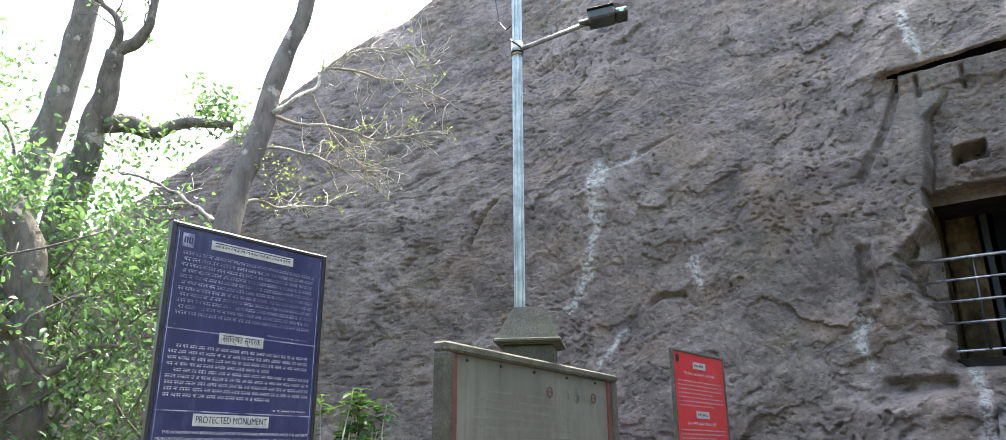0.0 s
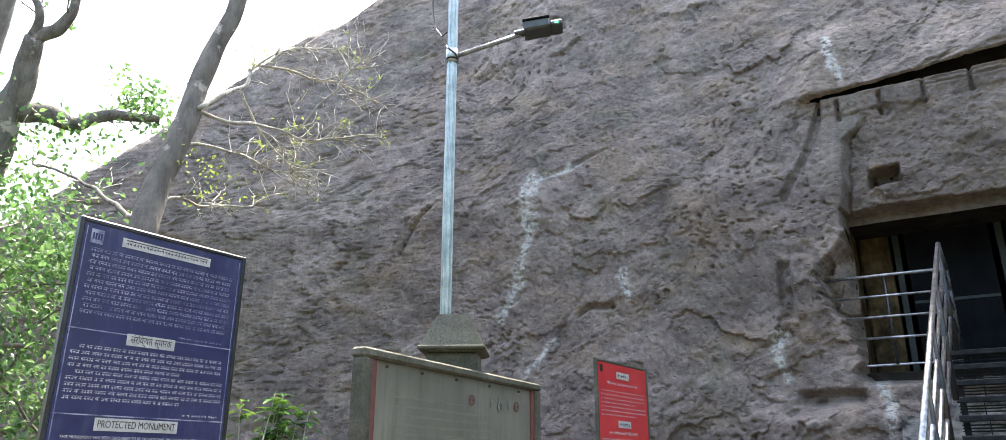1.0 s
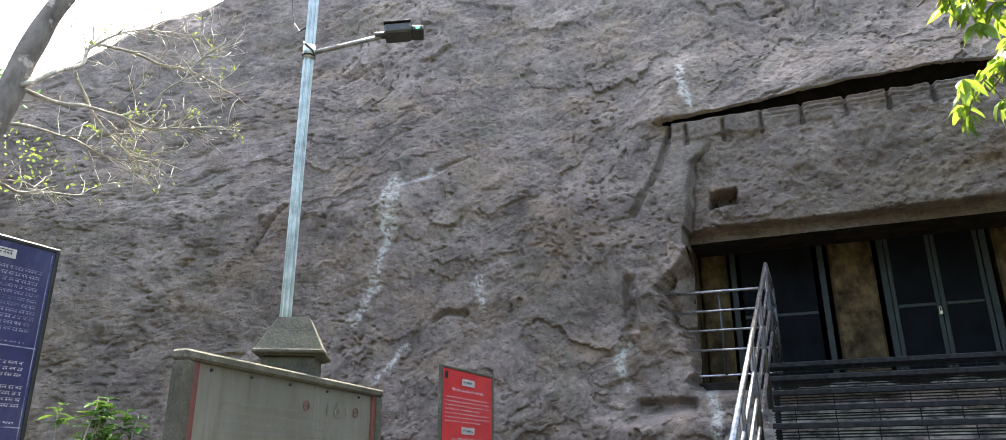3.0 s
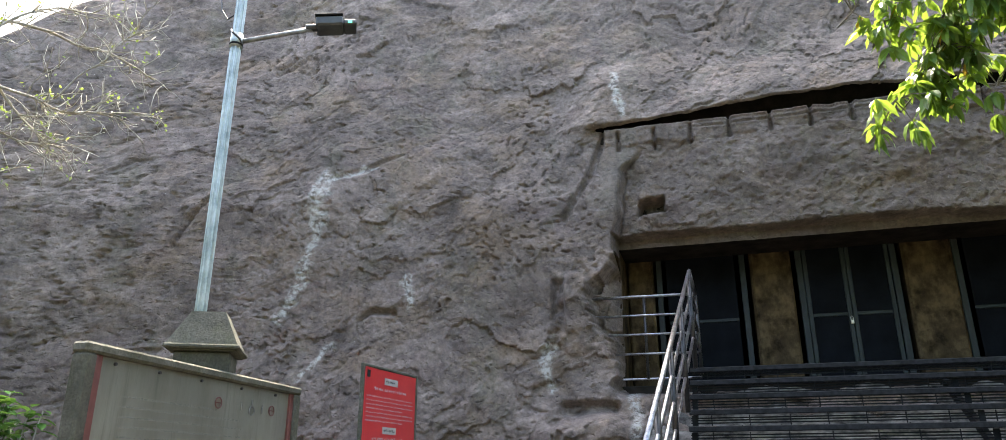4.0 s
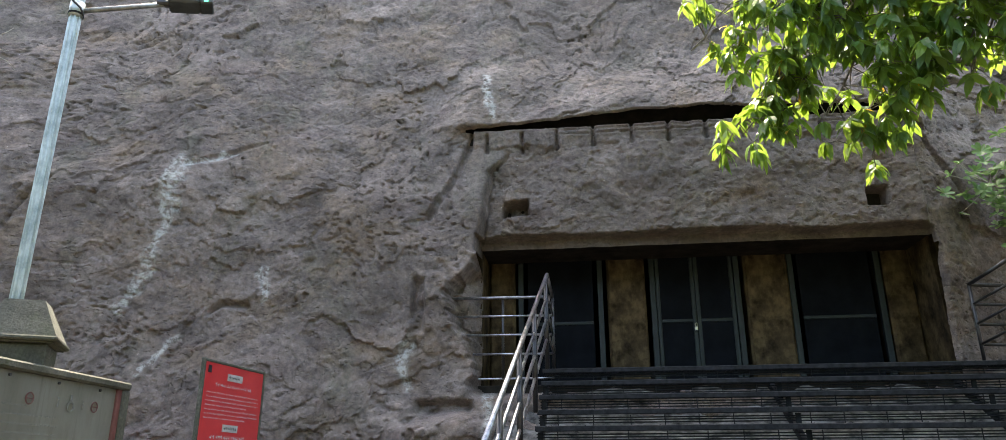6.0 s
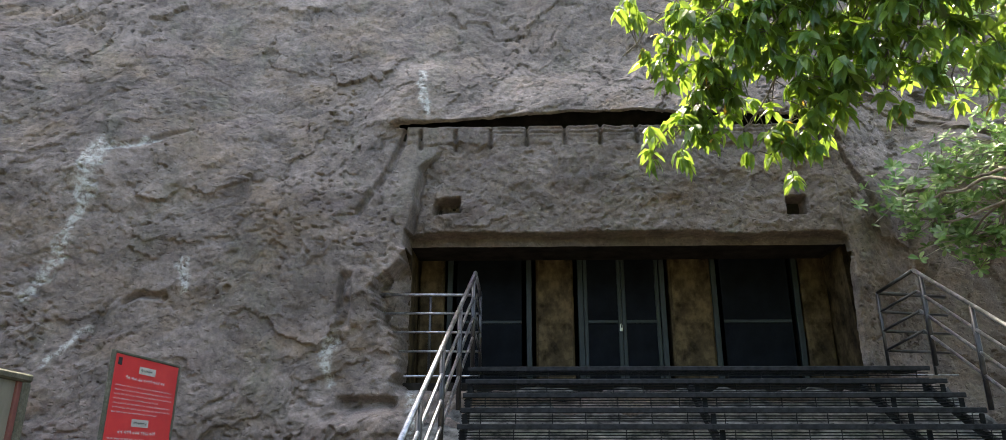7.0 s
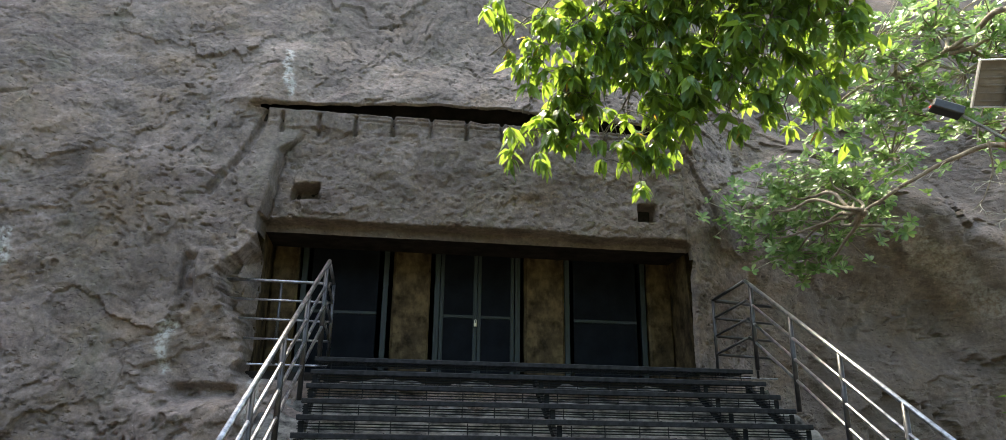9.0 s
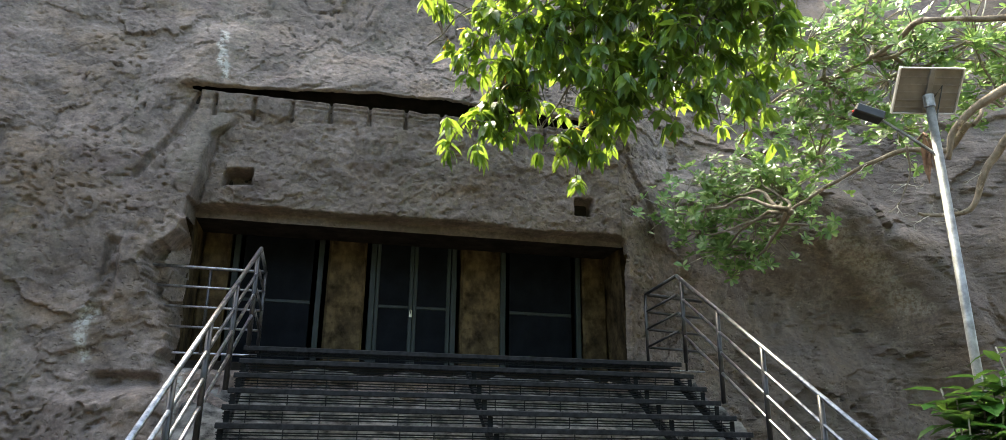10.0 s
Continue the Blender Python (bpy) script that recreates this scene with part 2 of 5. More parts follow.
M_REDLED.node_tree.nodes["Principled BSDF"].inputs["Emission Color"].default_value = (1.0, 0.05, 0.03, 1)
M_REDLED.node_tree.nodes["Principled BSDF"].inputs["Emission Strength"].default_value = 0.25


# ---- builders ----
class Geo:
    """Collects vertices and faces of one part."""

    def __init__(self):
        self.v, self.f = [], []

    def add(self, verts, faces):
        n = len(self.v)
        self.v += [tuple(p) for p in verts]
        self.f += [tuple(i + n for i in f) for f in faces]
        return self

    def box(self, lo, hi, c=0.004, m=None):
        """A box with its edges chamfered by c."""
        lo, hi = Vector(lo), Vector(hi)
        c = min(c, 0.3 * min(hi - lo))
        verts, idx = [], {}
        for sx in (0, 1):
            for sy in (0, 1):
                for sz in (0, 1):
                    s = (sx, sy, sz)
                    for ax in range(3):
                        p = Vector((hi[k] if s[k] else lo[k] for k in range(3)))
                        for k in range(3):
                            if k != ax:
                                p[k] += -c if s[k] else c
                        idx[s, ax] = len(verts)
                        verts.append(m @ p if m else p)
        faces = []
        for ax in range(3):
            a, b = (ax + 1) % 3, (ax + 2) % 3
            for side in (0, 1):
                ring = []
                for u, w in ((0, 0), (1, 0), (1, 1), (0, 1)):
                    s = [0, 0, 0]
                    s[ax], s[a], s[b] = side, u, w
                    ring.append(idx[tuple(s), ax])
                faces.append(ring if side else ring[::-1])
            for u in (0, 1):
                for w in (0, 1):
                    s0, s1 = [0, 0, 0], [0, 0, 0]
                    s0[a] = s1[a] = u
                    s0[b] = s1[b] = w
                    s1[ax] = 1
                    q = [idx[tuple(s0), a], idx[tuple(s1), a], idx[tuple(s1), b], idx[tuple(s0), b]]
                    faces.append(q if u != w else q[::-1])
        for s in ((x, y, z) for x in (0, 1) for y in (0, 1) for z in (0, 1)):
            t = [idx[s, 0], idx[s, 1], idx[s, 2]]
            faces.append(t if sum(s) % 2 else t[::-1])
        return self.add(verts, faces)

    def tube(self, pts, r, seg=10, cap=True):
        """A round tube along pts; r is one radius or one per point."""
        pts = [Vector(p) for p in pts]
        rs = r if isinstance(r, (list, tuple)) else [r] * len(pts)
        verts, faces = [], []
        side = None
        for i, p in enumerate(pts):
            d = (pts[min(i + 1, len(pts) - 1)] - pts[max(i - 1, 0)]).normalized()
            if side is None:
                side = d.orthogonal().normalized()
            side = (side - d * side.dot(d)).normalized()
            up = d.cross(side)
            for k in range(seg):
                a = 2 * math.pi * k / seg
                verts.append(p + (side * math.cos(a) + up * math.sin(a)) * rs[i])
        for i in range(len(pts) - 1):
            for k in range(seg):
                a, b = i * seg + k, i * seg + (k + 1) % seg
                faces.append((a, b, b + seg, a + seg))
        if cap:
            faces.append(tuple(range(seg))[::-1])
            faces.append(tuple(range(len(verts) - seg, len(verts))))
        return self.add(verts, faces)

    def leaf(self, base, way, up, length, width, fold=0.25, droop=0.2):
        """A pointed leaf of six faces, folded along its rib and drooping."""
        way = Vector(way).normalized()
        side = way.cross(up)
        side = side.normalized() if side.length > 1e-4 else way.orthogonal().normalized()
        nrm = side.cross(way)
        base = Vector(base)
        rib = [base + way * (length * s) - nrm * (droop * length * s * s) for s in (0, 0.3, 0.68, 1)]
        edge = lambda i, k, w: rib[i] + side * (k * width * w) + nrm * (fold * width * w)
        v = [rib[0], rib[1], rib[2], rib[3], edge(1, 1, 0.5), edge(2, 1, 0.42), edge(1, -1, 0.5), edge(2, -1, 0.42)]
        return self.add(v, [(0, 1, 4), (1, 2, 5, 4), (2, 3, 5), (0, 6, 1), (1, 6, 7, 2), (2, 7, 3)])

    def oval(self, base, way, up, length, width, fold=0.15, droop=0.1):
        """A blunt leaf, widest past its middle, with a rounded tip."""
        way = Vector(way).normalized()
        side = way.cross(up)
        side = side.normalized() if side.length > 1e-4 else way.orthogonal().normalized()
        nrm = side.cross(way)
        base = Vector(base)
        rib = [base + way * (length * s) - nrm * (droop * length * s * s) for s in (0, 0.4, 0.8, 1)]
        edge = lambda i, k, w: rib[i] + side * (k * width * w) + nrm * (fold * width * w)
        v = [rib[0], rib[1], rib[2], edge(1, 1, 0.36), edge(2, 1, 0.46), edge(3, 1, 0.2), edge(1, -1, 0.36), edge(2, -1, 0.46), edge(3, -1, 0.2)]
        return self.add(v, [(0, 1, 3), (1, 2, 4, 3), (2, 5, 4), (2, 8, 5), (0, 6, 1), (1, 6, 7, 2), (2, 7, 8)])

    def mesh(self, name, material, smooth=False):
        me = bpy.data.meshes.new(name)
        me.from_pydata(self.v, [], self.f)
        me.materials.append(material)
        me.update()
        if smooth:
            me.shade_smooth()
        return me


def part(name, geo, material, parent=None, label="", smooth=False):
    ob = new(name, geo.mesh(name, material, smooth) if isinstance(geo, Geo) else geo)
    if parent is not None:
        ob.parent = parent
        ob.matrix_parent_inverse = Matrix.Identity(4)
    return tagged(ob, label)


def thing(name, label, category, group="", kind="", m=None):
    ob = new(name)
    ob.empty_display_size = 0.1
    if m is not None:
        ob.matrix_world = m
    return tagged(ob, label, category, group, kind)


def lerp(x, xs, ys):
    return np.interp(x, xs, ys)


def hashed(i, j, k):
    n = (i.astype(np.int64) * 374761393 + j.astype(np.int64) * 668265263 + k.astype(np.int64) * 2147483647) & 0xFFFFFFFF
    n = ((n ^ (n >> 13)) * 1274126177) & 0xFFFFFFFF
    n = ((n ^ (n >> 16)) * 2246822519) & 0xFFFFFFFF
    return ((n ^ (n >> 15)) & 0xFFFF) / 65535.0


def vnoise(x, y, seed=0):
    """Smooth value noise from -1 to 1."""
    i, j = np.floor(x), np.floor(y)
    u, v = x - i, y - j
    u, v = u * u * u * (u * (u * 6 - 15) + 10), v * v * v * (v * (v * 6 - 15) + 10)
    k = np.full_like(i, seed)
    a, b, c, d = hashed(i, j, k), hashed(i + 1, j, k), hashed(i, j + 1, k), hashed(i + 1, j + 1, k)
    return 2 * ((a * (1 - u) + b * u) * (1 - v) + (c * (1 - u) + d * u) * v) - 1


def fbm(x, y, seed=0, octaves=5, gain=0.5):
    out, amp = 0, 1.0
    for o in range(octaves):
        out = out + amp * vnoise(x * 2 ** o + 17.3 * o, y * 2 ** o - 9.1 * o, seed + o)
        amp *= gain
    return out


def cells(x, y, seed=0):
    """Distance to the nearest scattered point, and that point's random number."""
    i, j = np.floor(x), np.floor(y)
    best, own = np.full_like(x, 9.0), np.zeros_like(x)
    for di in (-1, 0, 1):
        for dj in (-1, 0, 1):
            a, b = i + di, j + dj
            k = np.full_like(a, seed)
            px, py, r = a + hashed(a, b, k), b + hashed(a, b, k + 1), hashed(a, b, k + 2)
            d = np.hypot(x - px, y - py)
            own = np.where(d < best, r, own)
            best = np.minimum(best, d)
    return best, own


def facets(x, y, seed=0, tilt=1.0):
    """Tilted plates: a random offset and slope for each irregular cell, with a step where cells meet."""
    i, j = np.floor(x), np.floor(y)
    best, out = np.full_like(x, 9.0), np.zeros_like(x)
    for di in (-1, 0, 1):
        for dj in (-1, 0, 1):
            a, b = i + di, j + dj
            k = np.full_like(a, seed)
            px, py = a + hashed(a, b, k), b + hashed(a, b, k + 1)
            d = np.hypot(x - px, y - py)
            v = hashed(a, b, k + 2) - 0.5 + tilt * ((hashed(a, b, k + 3) - 0.5) * (x - px) + (hashed(a, b, k + 4) - 0.5) * (y - py))
            out = np.where(d < best, v, out)
            best = np.minimum(best, d)
    return out


def step01(a, b, x):
    t = np.clip((x - a) / (b - a), 0, 1)
    return t * t * (3 - 2 * t)


def inside(x, lo, hi, soft=0.02):
    return step01(lo - soft, lo + soft, x) * (1 - step01(hi - soft, hi + soft, x))


# ---- rock ----
OPEN_L, OPEN_R, OPEN_TOP, SILL = -0.53, 4.66, 4.07, 2.42


def near_line(x, z, pts):
    """Distance from (x, z) to a polyline."""
    best = np.full_like(x, 9.0)
    for (ax, az), (bx, bz) in zip(pts, pts[1:]):
        dx, dz = bx - ax, bz - az
        t = np.clip(((x - ax) * dx + (z - az) * dz) / (dx * dx + dz * dz), 0, 1)
        best = np.minimum(best, np.hypot(x - ax - t * dx, z - az - t * dz))
    return best


def slit_lip(x):
    """Height of the overhanging lip above the slit."""
    return lerp(x, (-0.85, -0.4, 0.5, 1.4, 2.6, 3.6, 4.8), (5.585, 5.61, 5.69, 5.765, 5.755, 5.71, 5.63)) + 0.014 * vnoise(x * 5, x * 0, 33)


def rock_face(x, z):
    """The cliff's y at x and z."""
    y = lerp(x, (-16, -12, -9, -7, -5, -4, -2.7, -1.5, 0, 4.4, 4.8, 5.5, 6.5, 9, 12, 16),
             (3.5, 5.0, 6.2, 7.0, 7.5, 7.62, 8.1, 8.32, 8.5, 8.6, 8.9, 9.2, 9.5, 9.5, 8.8, 7.0))
    y = y + 0.26 * np.maximum(z - 4.6, 0) + 0.012 * np.maximum(z - 4.6, 0) ** 2 - 0.13 * np.maximum(3.0 - z, 0)
    calm = 1 - 0.85 * inside(x, OPEN_L - 0.1, OPEN_R + 0.05, 0.1) * inside(z, 4.0, 5.65, 0.1)
    a, b = x * 0.8 + z * 0.6, -x * 0.6 + z * 0.8
    wx, wz = x + 0.25 * vnoise(x * 1.3, z * 1.3, 71), z + 0.25 * vnoise(x * 1.3, z * 1.3, 72)
    kx, kz = wx + 0.1 * fbm(x * 4, z * 4, 73, 4, 0.6), wz + 0.1 * fbm(x * 4, z * 4, 74, 4, 0.6)
    ka, kb = kx * 0.8 + kz * 0.6, -kx * 0.6 + kz * 0.8
    y = y + calm * (0.07 * fbm(x * 0.5, z * 0.55, 3, 3) + 0.02 * fbm(a * 1.1, b * 1.6, 11, 4)
                    + 0.036 * facets(ka * 0.8, kb * 1.5, 90, 1.6) + 0.02 * facets(ka * 2.1 + 3, kb * 3.3, 95, 1.8))
    # rounded lumps with sharp creases between them, drawn out along the slant of the rock
    lump = np.abs(fbm(ka * 0.9 + 2, kb * 1.9, 41, 3, 0.55))
    knob = np.abs(fbm(ka * 2.6, kb * 4.6 + 5, 45, 3, 0.55))
    y = y - calm * (0.03 * lump + 0.01 * knob)
    east = step01(4.8, 5.8, x)
    y = y + 0.1 * east * facets(ka * 1.3 + 1, kb * 1.9, 52, 1.5)
    y = y + (0.45 + 0.55 * calm) * (0.007 * facets(kx * 6, kz * 8, 97, 1.8) + 0.006 * fbm(wx * 6, wz * 6, 27, 4, 0.65))
    # pits, scattered in patches
    patch = step01(-0.25, 0.35, fbm(x * 0.7, z * 0.7, 77, 3)) * (1 - 0.85 * step01(4.7, 5.4, x))
    smooth = 1 - 0.35 * step01(4.9, 5.6, x)
    d, r = cells(kx * 3.6, kz * 4.6, 5)
    y = y + calm * smooth * 0.042 * np.where(r > 0.6, step01(0.25, 0.1, d), 0) * (0.4 + 0.6 * patch)
    d, r = cells(wx * 9, wz * 12, 9)
    y = y + (0.4 + 0.6 * calm) * smooth * 0.028 * np.where(r > 0.62, step01(0.3, 0.14, d), 0) * (0.3 + 0.7 * patch)
    y = y - 0.19 * inside(x, -0.9, 4.9, 0.3) * step01(5.5, 5.65, z) * (1 - step01(5.8, 7.0, z))
    # long bulge of the right-hand cliff with a hollow under it
    far = step01(6.0, 7.2, x)
    y = y - 0.45 * far * step01(0.9, 0.0, near_line(x, z, ((6.6, 5.6), (8.6, 4.9), (9.6, 4.0), (10.2, 2.6)))) + 0.3 * far * step01(0.9, 0.1, near_line(x, z, ((7.2, 3.6), (8.4, 3.4))))
    # ledge and niche left of the stair foot, upright chase in the rock
    y = y - 0.26 * inside(x, -1.35, 0.35, 0.3) * step01(2.1, 1.86, z + 0.1 * x + 0.1 * fbm(x * 3, z * 3, 8, 3))
    y = y + 0.16 * inside(x, -1.15, -0.55, 0.05) * inside(z, 2.08, 2.22, 0.05)
    y = y - 0.1 * inside(x + 0.12 * fbm(x * 4, z * 4, 66, 3), -1.2, -0.72 - 0.5 * np.maximum(z - 3.3, 0), 0.08) * inside(z + 0.1 * fbm(x * 4, z * 4, 67, 3), 2.9, 3.6, 0.12)
    y = y + 0.11 * inside(x, -1.24, -1.1, 0.03) * inside(z, 2.98, 3.6, 0.05)
    cut = lerp(z, (2.2, 2.75, 3.15, 3.45, 3.62, 3.95), (-0.52, -0.6, -0.82, -0.9, -0.66, -0.5)) + 0.06 * fbm(z * 5, x * 3, 62, 4, 0.6)
    gap = step01(cut - 0.04, cut + 0.04, x) * step01(2.25, 2.4, z) * (1 - step01(3.7, 3.95, z)) * (1 - step01(4.6, 4.7, x))
    y = y + gap * np.maximum(8.66 + 0.3 * step01(-0.75, -0.5, x) + 0.05 * fbm(x * 4, z * 4, 63, 3) + 0.14 * facets(x * 4 + z, z * 4, 64, 1.5) - y, 0)
    # drip channels beside the brow
    y = y + 0.09 * step01(0.06, 0.02, near_line(x, z, ((-0.6, 5.55), (-0.8, 4.95), (-1.1, 4.35))))
    y = y + 0.07 * step01(0.06, 0.02, near_line(x, z, ((4.75, 5.5), (4.98, 5.0), (5.2, 4.5))))
    # clefts
    y = y + 0.12 * step01(0.035, 0.0, near_line(wx, wz, ((-5.05, 4.75), (-5.25, 4.5), (-5.5, 4.2))))
    y = y + 0.1 * step01(0.06, 0.0, near_line(wx, wz, ((-3.4, 3.18), (-3.15, 3.28), (-2.85, 3.25))))
    y = y + 0.05 * step01(0.04, 0.0, near_line(wx, wz, ((-3.25, 5.2), (-3.5, 5.05), (-3.75, 4.98))))
    # dressed brow over the entrance
    edge = lerp(z, (4.0, 4.6, 5.0, 5.25, 5.6), (-0.5, -0.47, -0.4, -0.2, -0.2)) + 0.03 * vnoise(z * 6, z * 0, 61)
    brow = step01(edge - 0.02, edge + 0.03, x) * (1 - step01(4.55, 4.64, x)) * inside(z, 4.0, 5.62, 0.03)
    y = y * (1 - brow) + brow * (8.66 + 0.045 * vnoise(x * 1.1, z * 1.6, 12) + 0.018 * fbm(x * 5, z * 6, 14, 5, 0.6) + 0.03 * facets(kx * 1.6, kz * 2.6, 18, 1.6)
                               + 0.012 * facets(kx * 6, kz * 8, 19, 1.8) + 0.02 * np.where(cells(wx * 7, wz * 9, 20)[1] > 0.6, step01(0.3, 0.08, cells(wx * 7, wz * 9, 20)[0]), 0))
    y = y + 0.09 * inside(x, edge - 0.02, edge + 0.04, 0.02) * inside(z, 4.1, 5.25, 0.04) * (0.5 + 0.5 * step01(-0.3, 0.2, vnoise(z * 4, z * 0, 39)))
    # row of cut blocks along the top of the brow, with a double moulding and worn slots
    wear = 0.02 * fbm(x * 3, x * 0, 16, 3)
    row = inside(x, -0.62, 4.66, 0.03) * inside(z, 5.33 + wear, 5.57 + 0.4 * wear, 0.015)
    ridge = step01(0.2, 0.5, x)
    y = y * (1 - row) + row * (8.63 + 0.02 * fbm(x * 7, z * 7, 15, 4, 0.6) + 0.03 * ridge * (inside(z, 5.455, 5.475, 0.012) + inside(z, 5.515, 5.525, 0.01)) + 0.02 * ridge * step01(5.46, 5.42, z))
    k = (x + 0.45 + 0.025 * vnoise(np.round((x + 0.45) / 0.447) * 3.3, x * 0, 17)) / 0.447
    low = 0.06 * step01(0.6, 0.3, x)
    slot = inside(np.abs(k - np.round(k)) * 0.447, -1, 0.022 + 0.006 * vnoise(x * 9, z * 9, 13), 0.012) * inside(x, -0.62, 4.6, 0.02) * inside(z, 5.31 - low, 5.59 - 1.3 * low, 0.018)
    y = y + 0.085 * slot
    # slit under the overhang
    top = slit_lip(x)
    slit = inside(x, -0.8, 4.62, 0.04) * step01(5.555, 5.575, z) * (1 - step01(top - 0.015, top + 0.015, z))
    y = y + slit * 0.12
    # lintel band, sockets
    band = inside(x, OPEN_L - 0.02, OPEN_R, 0.02) * inside(z, 3.95, 4.165 + 0.025 * fbm(x * 1.5, x * 0, 35, 3), 0.012)
    y = y * (1 - band) + band * (8.88 + 0.012 * fbm(x * 5, z * 5, 36, 3))
    sx, sz = x + 0.03 * fbm(x * 6, z * 6, 37, 3), z + 0.03 * fbm(x * 6, z * 6, 38, 3)
    y = y + 0.3 * inside(sx, -0.25 + 0.6 * np.maximum(z - 4.53, 0), 0.07, 0.03) * inside(sz, 4.42, 4.62, 0.03)
    y = y + 0.35 * inside(x, 3.97, 4.2, 0.02) * inside(z, 4.4, 4.61, 0.02)
    return y


STREAKS = ((0.05, ((-3.43, 5.12), (-3.62, 4.98), (-3.85, 4.92))), (0.13, ((-3.92, 4.95), (-3.94, 4.4))),
           (0.09, ((-3.94, 4.4), (-4.11, 3.6), (-4.3, 3.2))), (0.06, ((-3.7, 2.9), (-3.9, 2.5))),
           (0.07, ((-2.89, 3.7), (-2.89, 3.3))), (0.1, ((-1.3, 2.85), (-1.26, 2.4))),
           (0.11, ((-0.38, 2.32), (-0.33, 1.7))), (0.1, ((-0.48, 6.4), (-0.4, 5.8))),
           (0.24, ((7.7, 4.75), (8.6, 4.3), (9.3, 3.6))))


def build_rock():
    xs = np.concatenate([np.arange(-16, -9.5, 0.11), np.arange(-9.5, -5.2, 0.035), np.arange(-5.2, 5.6, 0.0135), np.arange(5.6, 11, 0.04), np.arange(11, 16, 0.12)])
    ss = np.concatenate([np.arange(0, 1.5, 0.1), np.arange(1.5, 6.7, 0.0135), np.arange(6.7, 9.0, 0.025), np.arange(9.0, 24.0, 0.25)])
    X, S = np.meshgrid(xs, ss, indexing="ij")
    crest = 9.2 + (X + 7.0) * 0.95
    crest = np.clip(crest, 0.6, 12.4) + 0.15 * fbm(X * 0.8, X * 0, 51, 3)
    lip = slit_lip(X)
    R = S + (lip - 5.67) * step01(5.575, 5.66, S) * (1 - step01(5.75, 6.4, S)) * inside(X, -1.1, 5.1, 0.2)
    over = np.maximum(S - crest, 0)
    under = np.minimum(R, crest)
    # past the crest the surface rounds over and runs back
    Z = under + 1.2 * (1 - np.exp(-over / 1.2)) - 0.02 * over
    Y = rock_face(X, Z) + over * 1.1 * (1 - np.exp(-over / 0.8))
    n, m = X.shape
    idx = np.arange(n * m).reshape(n, m)
    quads = np.stack([idx[:-1, :-1], idx[1:, :-1], idx[1:, 1:], idx[:-1, 1:]], -1).reshape(-1, 4)
    cx = (X[:-1, :-1] + X[1:, 1:]).reshape(-1) / 2
    cz = (S[:-1, :-1] + S[1:, 1:]).reshape(-1) / 2
    hole = (cx > OPEN_L) & (cx < OPEN_R + 0.0) & (cz < OPEN_TOP) & (cz > SILL)
    hole |= (cx > -0.72) & (cx < 4.58) & (cz > 5.575) & (cz < 5.668)
    quads = quads[~hole]
    # the mass is closed behind and at both ends, down to the ground
    rim = np.concatenate([idx[0, :], idx[1:, -1], idx[-1, -2::-1]])
    pts = np.stack([X, Y, Z], -1).reshape(-1, 3)
    foot = pts[rim] * (1, 1, 0) - (0, 0, 0.2)
    low = np.arange(len(rim)) + n * m
    quads = np.concatenate([quads, np.stack([rim[:-1], low[:-1], low[1:], rim[1:]], -1)])
    me = bpy.data.meshes.new("rock_face")
    me.from_pydata(np.concatenate([pts, foot]), [], quads)
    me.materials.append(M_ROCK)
    stain = np.zeros_like(X)
    wx, wz = X + 0.06 * fbm(X * 5, Z * 5, 81, 3), Z + 0.06 * fbm(X * 5, Z * 5, 82, 3)
    for w, line in STREAKS:
        stain = np.maximum(stain, (0.45 if w > 0.2 else 1.0) * step01(w, w * 0.3, near_line(wx, wz, line)))
    # wet streaks and tree shade, painted into the cliff beside the stair
    shade_stain = 0.85 * step01(6.0, 7.4, wx + 0.45 * fbm(X * 0.9, Z * 0.7, 83, 3)) * (1 - 0.65 * step01(0.35, 0.05, near_line(wx, wz, ((7.6, 4.7), (8.6, 4.2), (9.4, 3.4), (9.9, 2.6)))))
    shade_attr = me.attributes.new("shade_stain", 'FLOAT', 'POINT')
    # brow toned darker than the rock round it
    shade_stain = np.maximum(shade_stain, 0.5 * inside(X, OPEN_L, OPEN_R, 0.1) * inside(Z, 4.0, 5.6, 0.08) * (0.8 + 0.5 * fbm(X * 1.2, Z * 0.8, 84, 3)))
    # shade of the trees overhead, put into the upper rock's colour
    shade_stain = np.maximum(shade_stain, 0.5 * step01(-2.8, 0.6, wx) * step01(5.5, 6.6, wz + 0.5 * fbm(X * 0.9, Z * 0.5, 86, 3)) * (0.8 + 0.5 * fbm(X * 1.5, Z * 0.4, 85, 3)))
    # shade under the brow, put into the lintel band's colour
    shade_stain = np.maximum(shade_stain, 0.75 * inside(X, OPEN_L - 0.05, OPEN_R, 0.03) * inside(Z, 3.95, 4.17, 0.02))
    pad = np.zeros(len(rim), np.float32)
    shade_attr.data.foreach_set("value", np.concatenate([np.clip(shade_stain, 0, 1).reshape(-1).astype(np.float32), pad]))
    at = me.attributes.new("stain", 'FLOAT', 'POINT')
    at.data.foreach_set("value", np.concatenate([stain.reshape(-1).astype(np.float32), pad]))
    me.update()
    me.shade_smooth()
    return tagged(new("rock_face", me), "weathered grey-brown basalt cliff with pits and lime streaks", "rock face", kind="structure")


build_rock()

# ground: one sheet to the horizon
g = Geo()
gx = [-600, -60, -20] + [i * 0.8 - 12 for i in range(31)] + [20, 60, 600]
gz = lambda x, y: (0.06 * noise.noise((x * 0.5, y * 0.5, 2)) if abs(x) < 20 and abs(y) < 20 else 0.0)
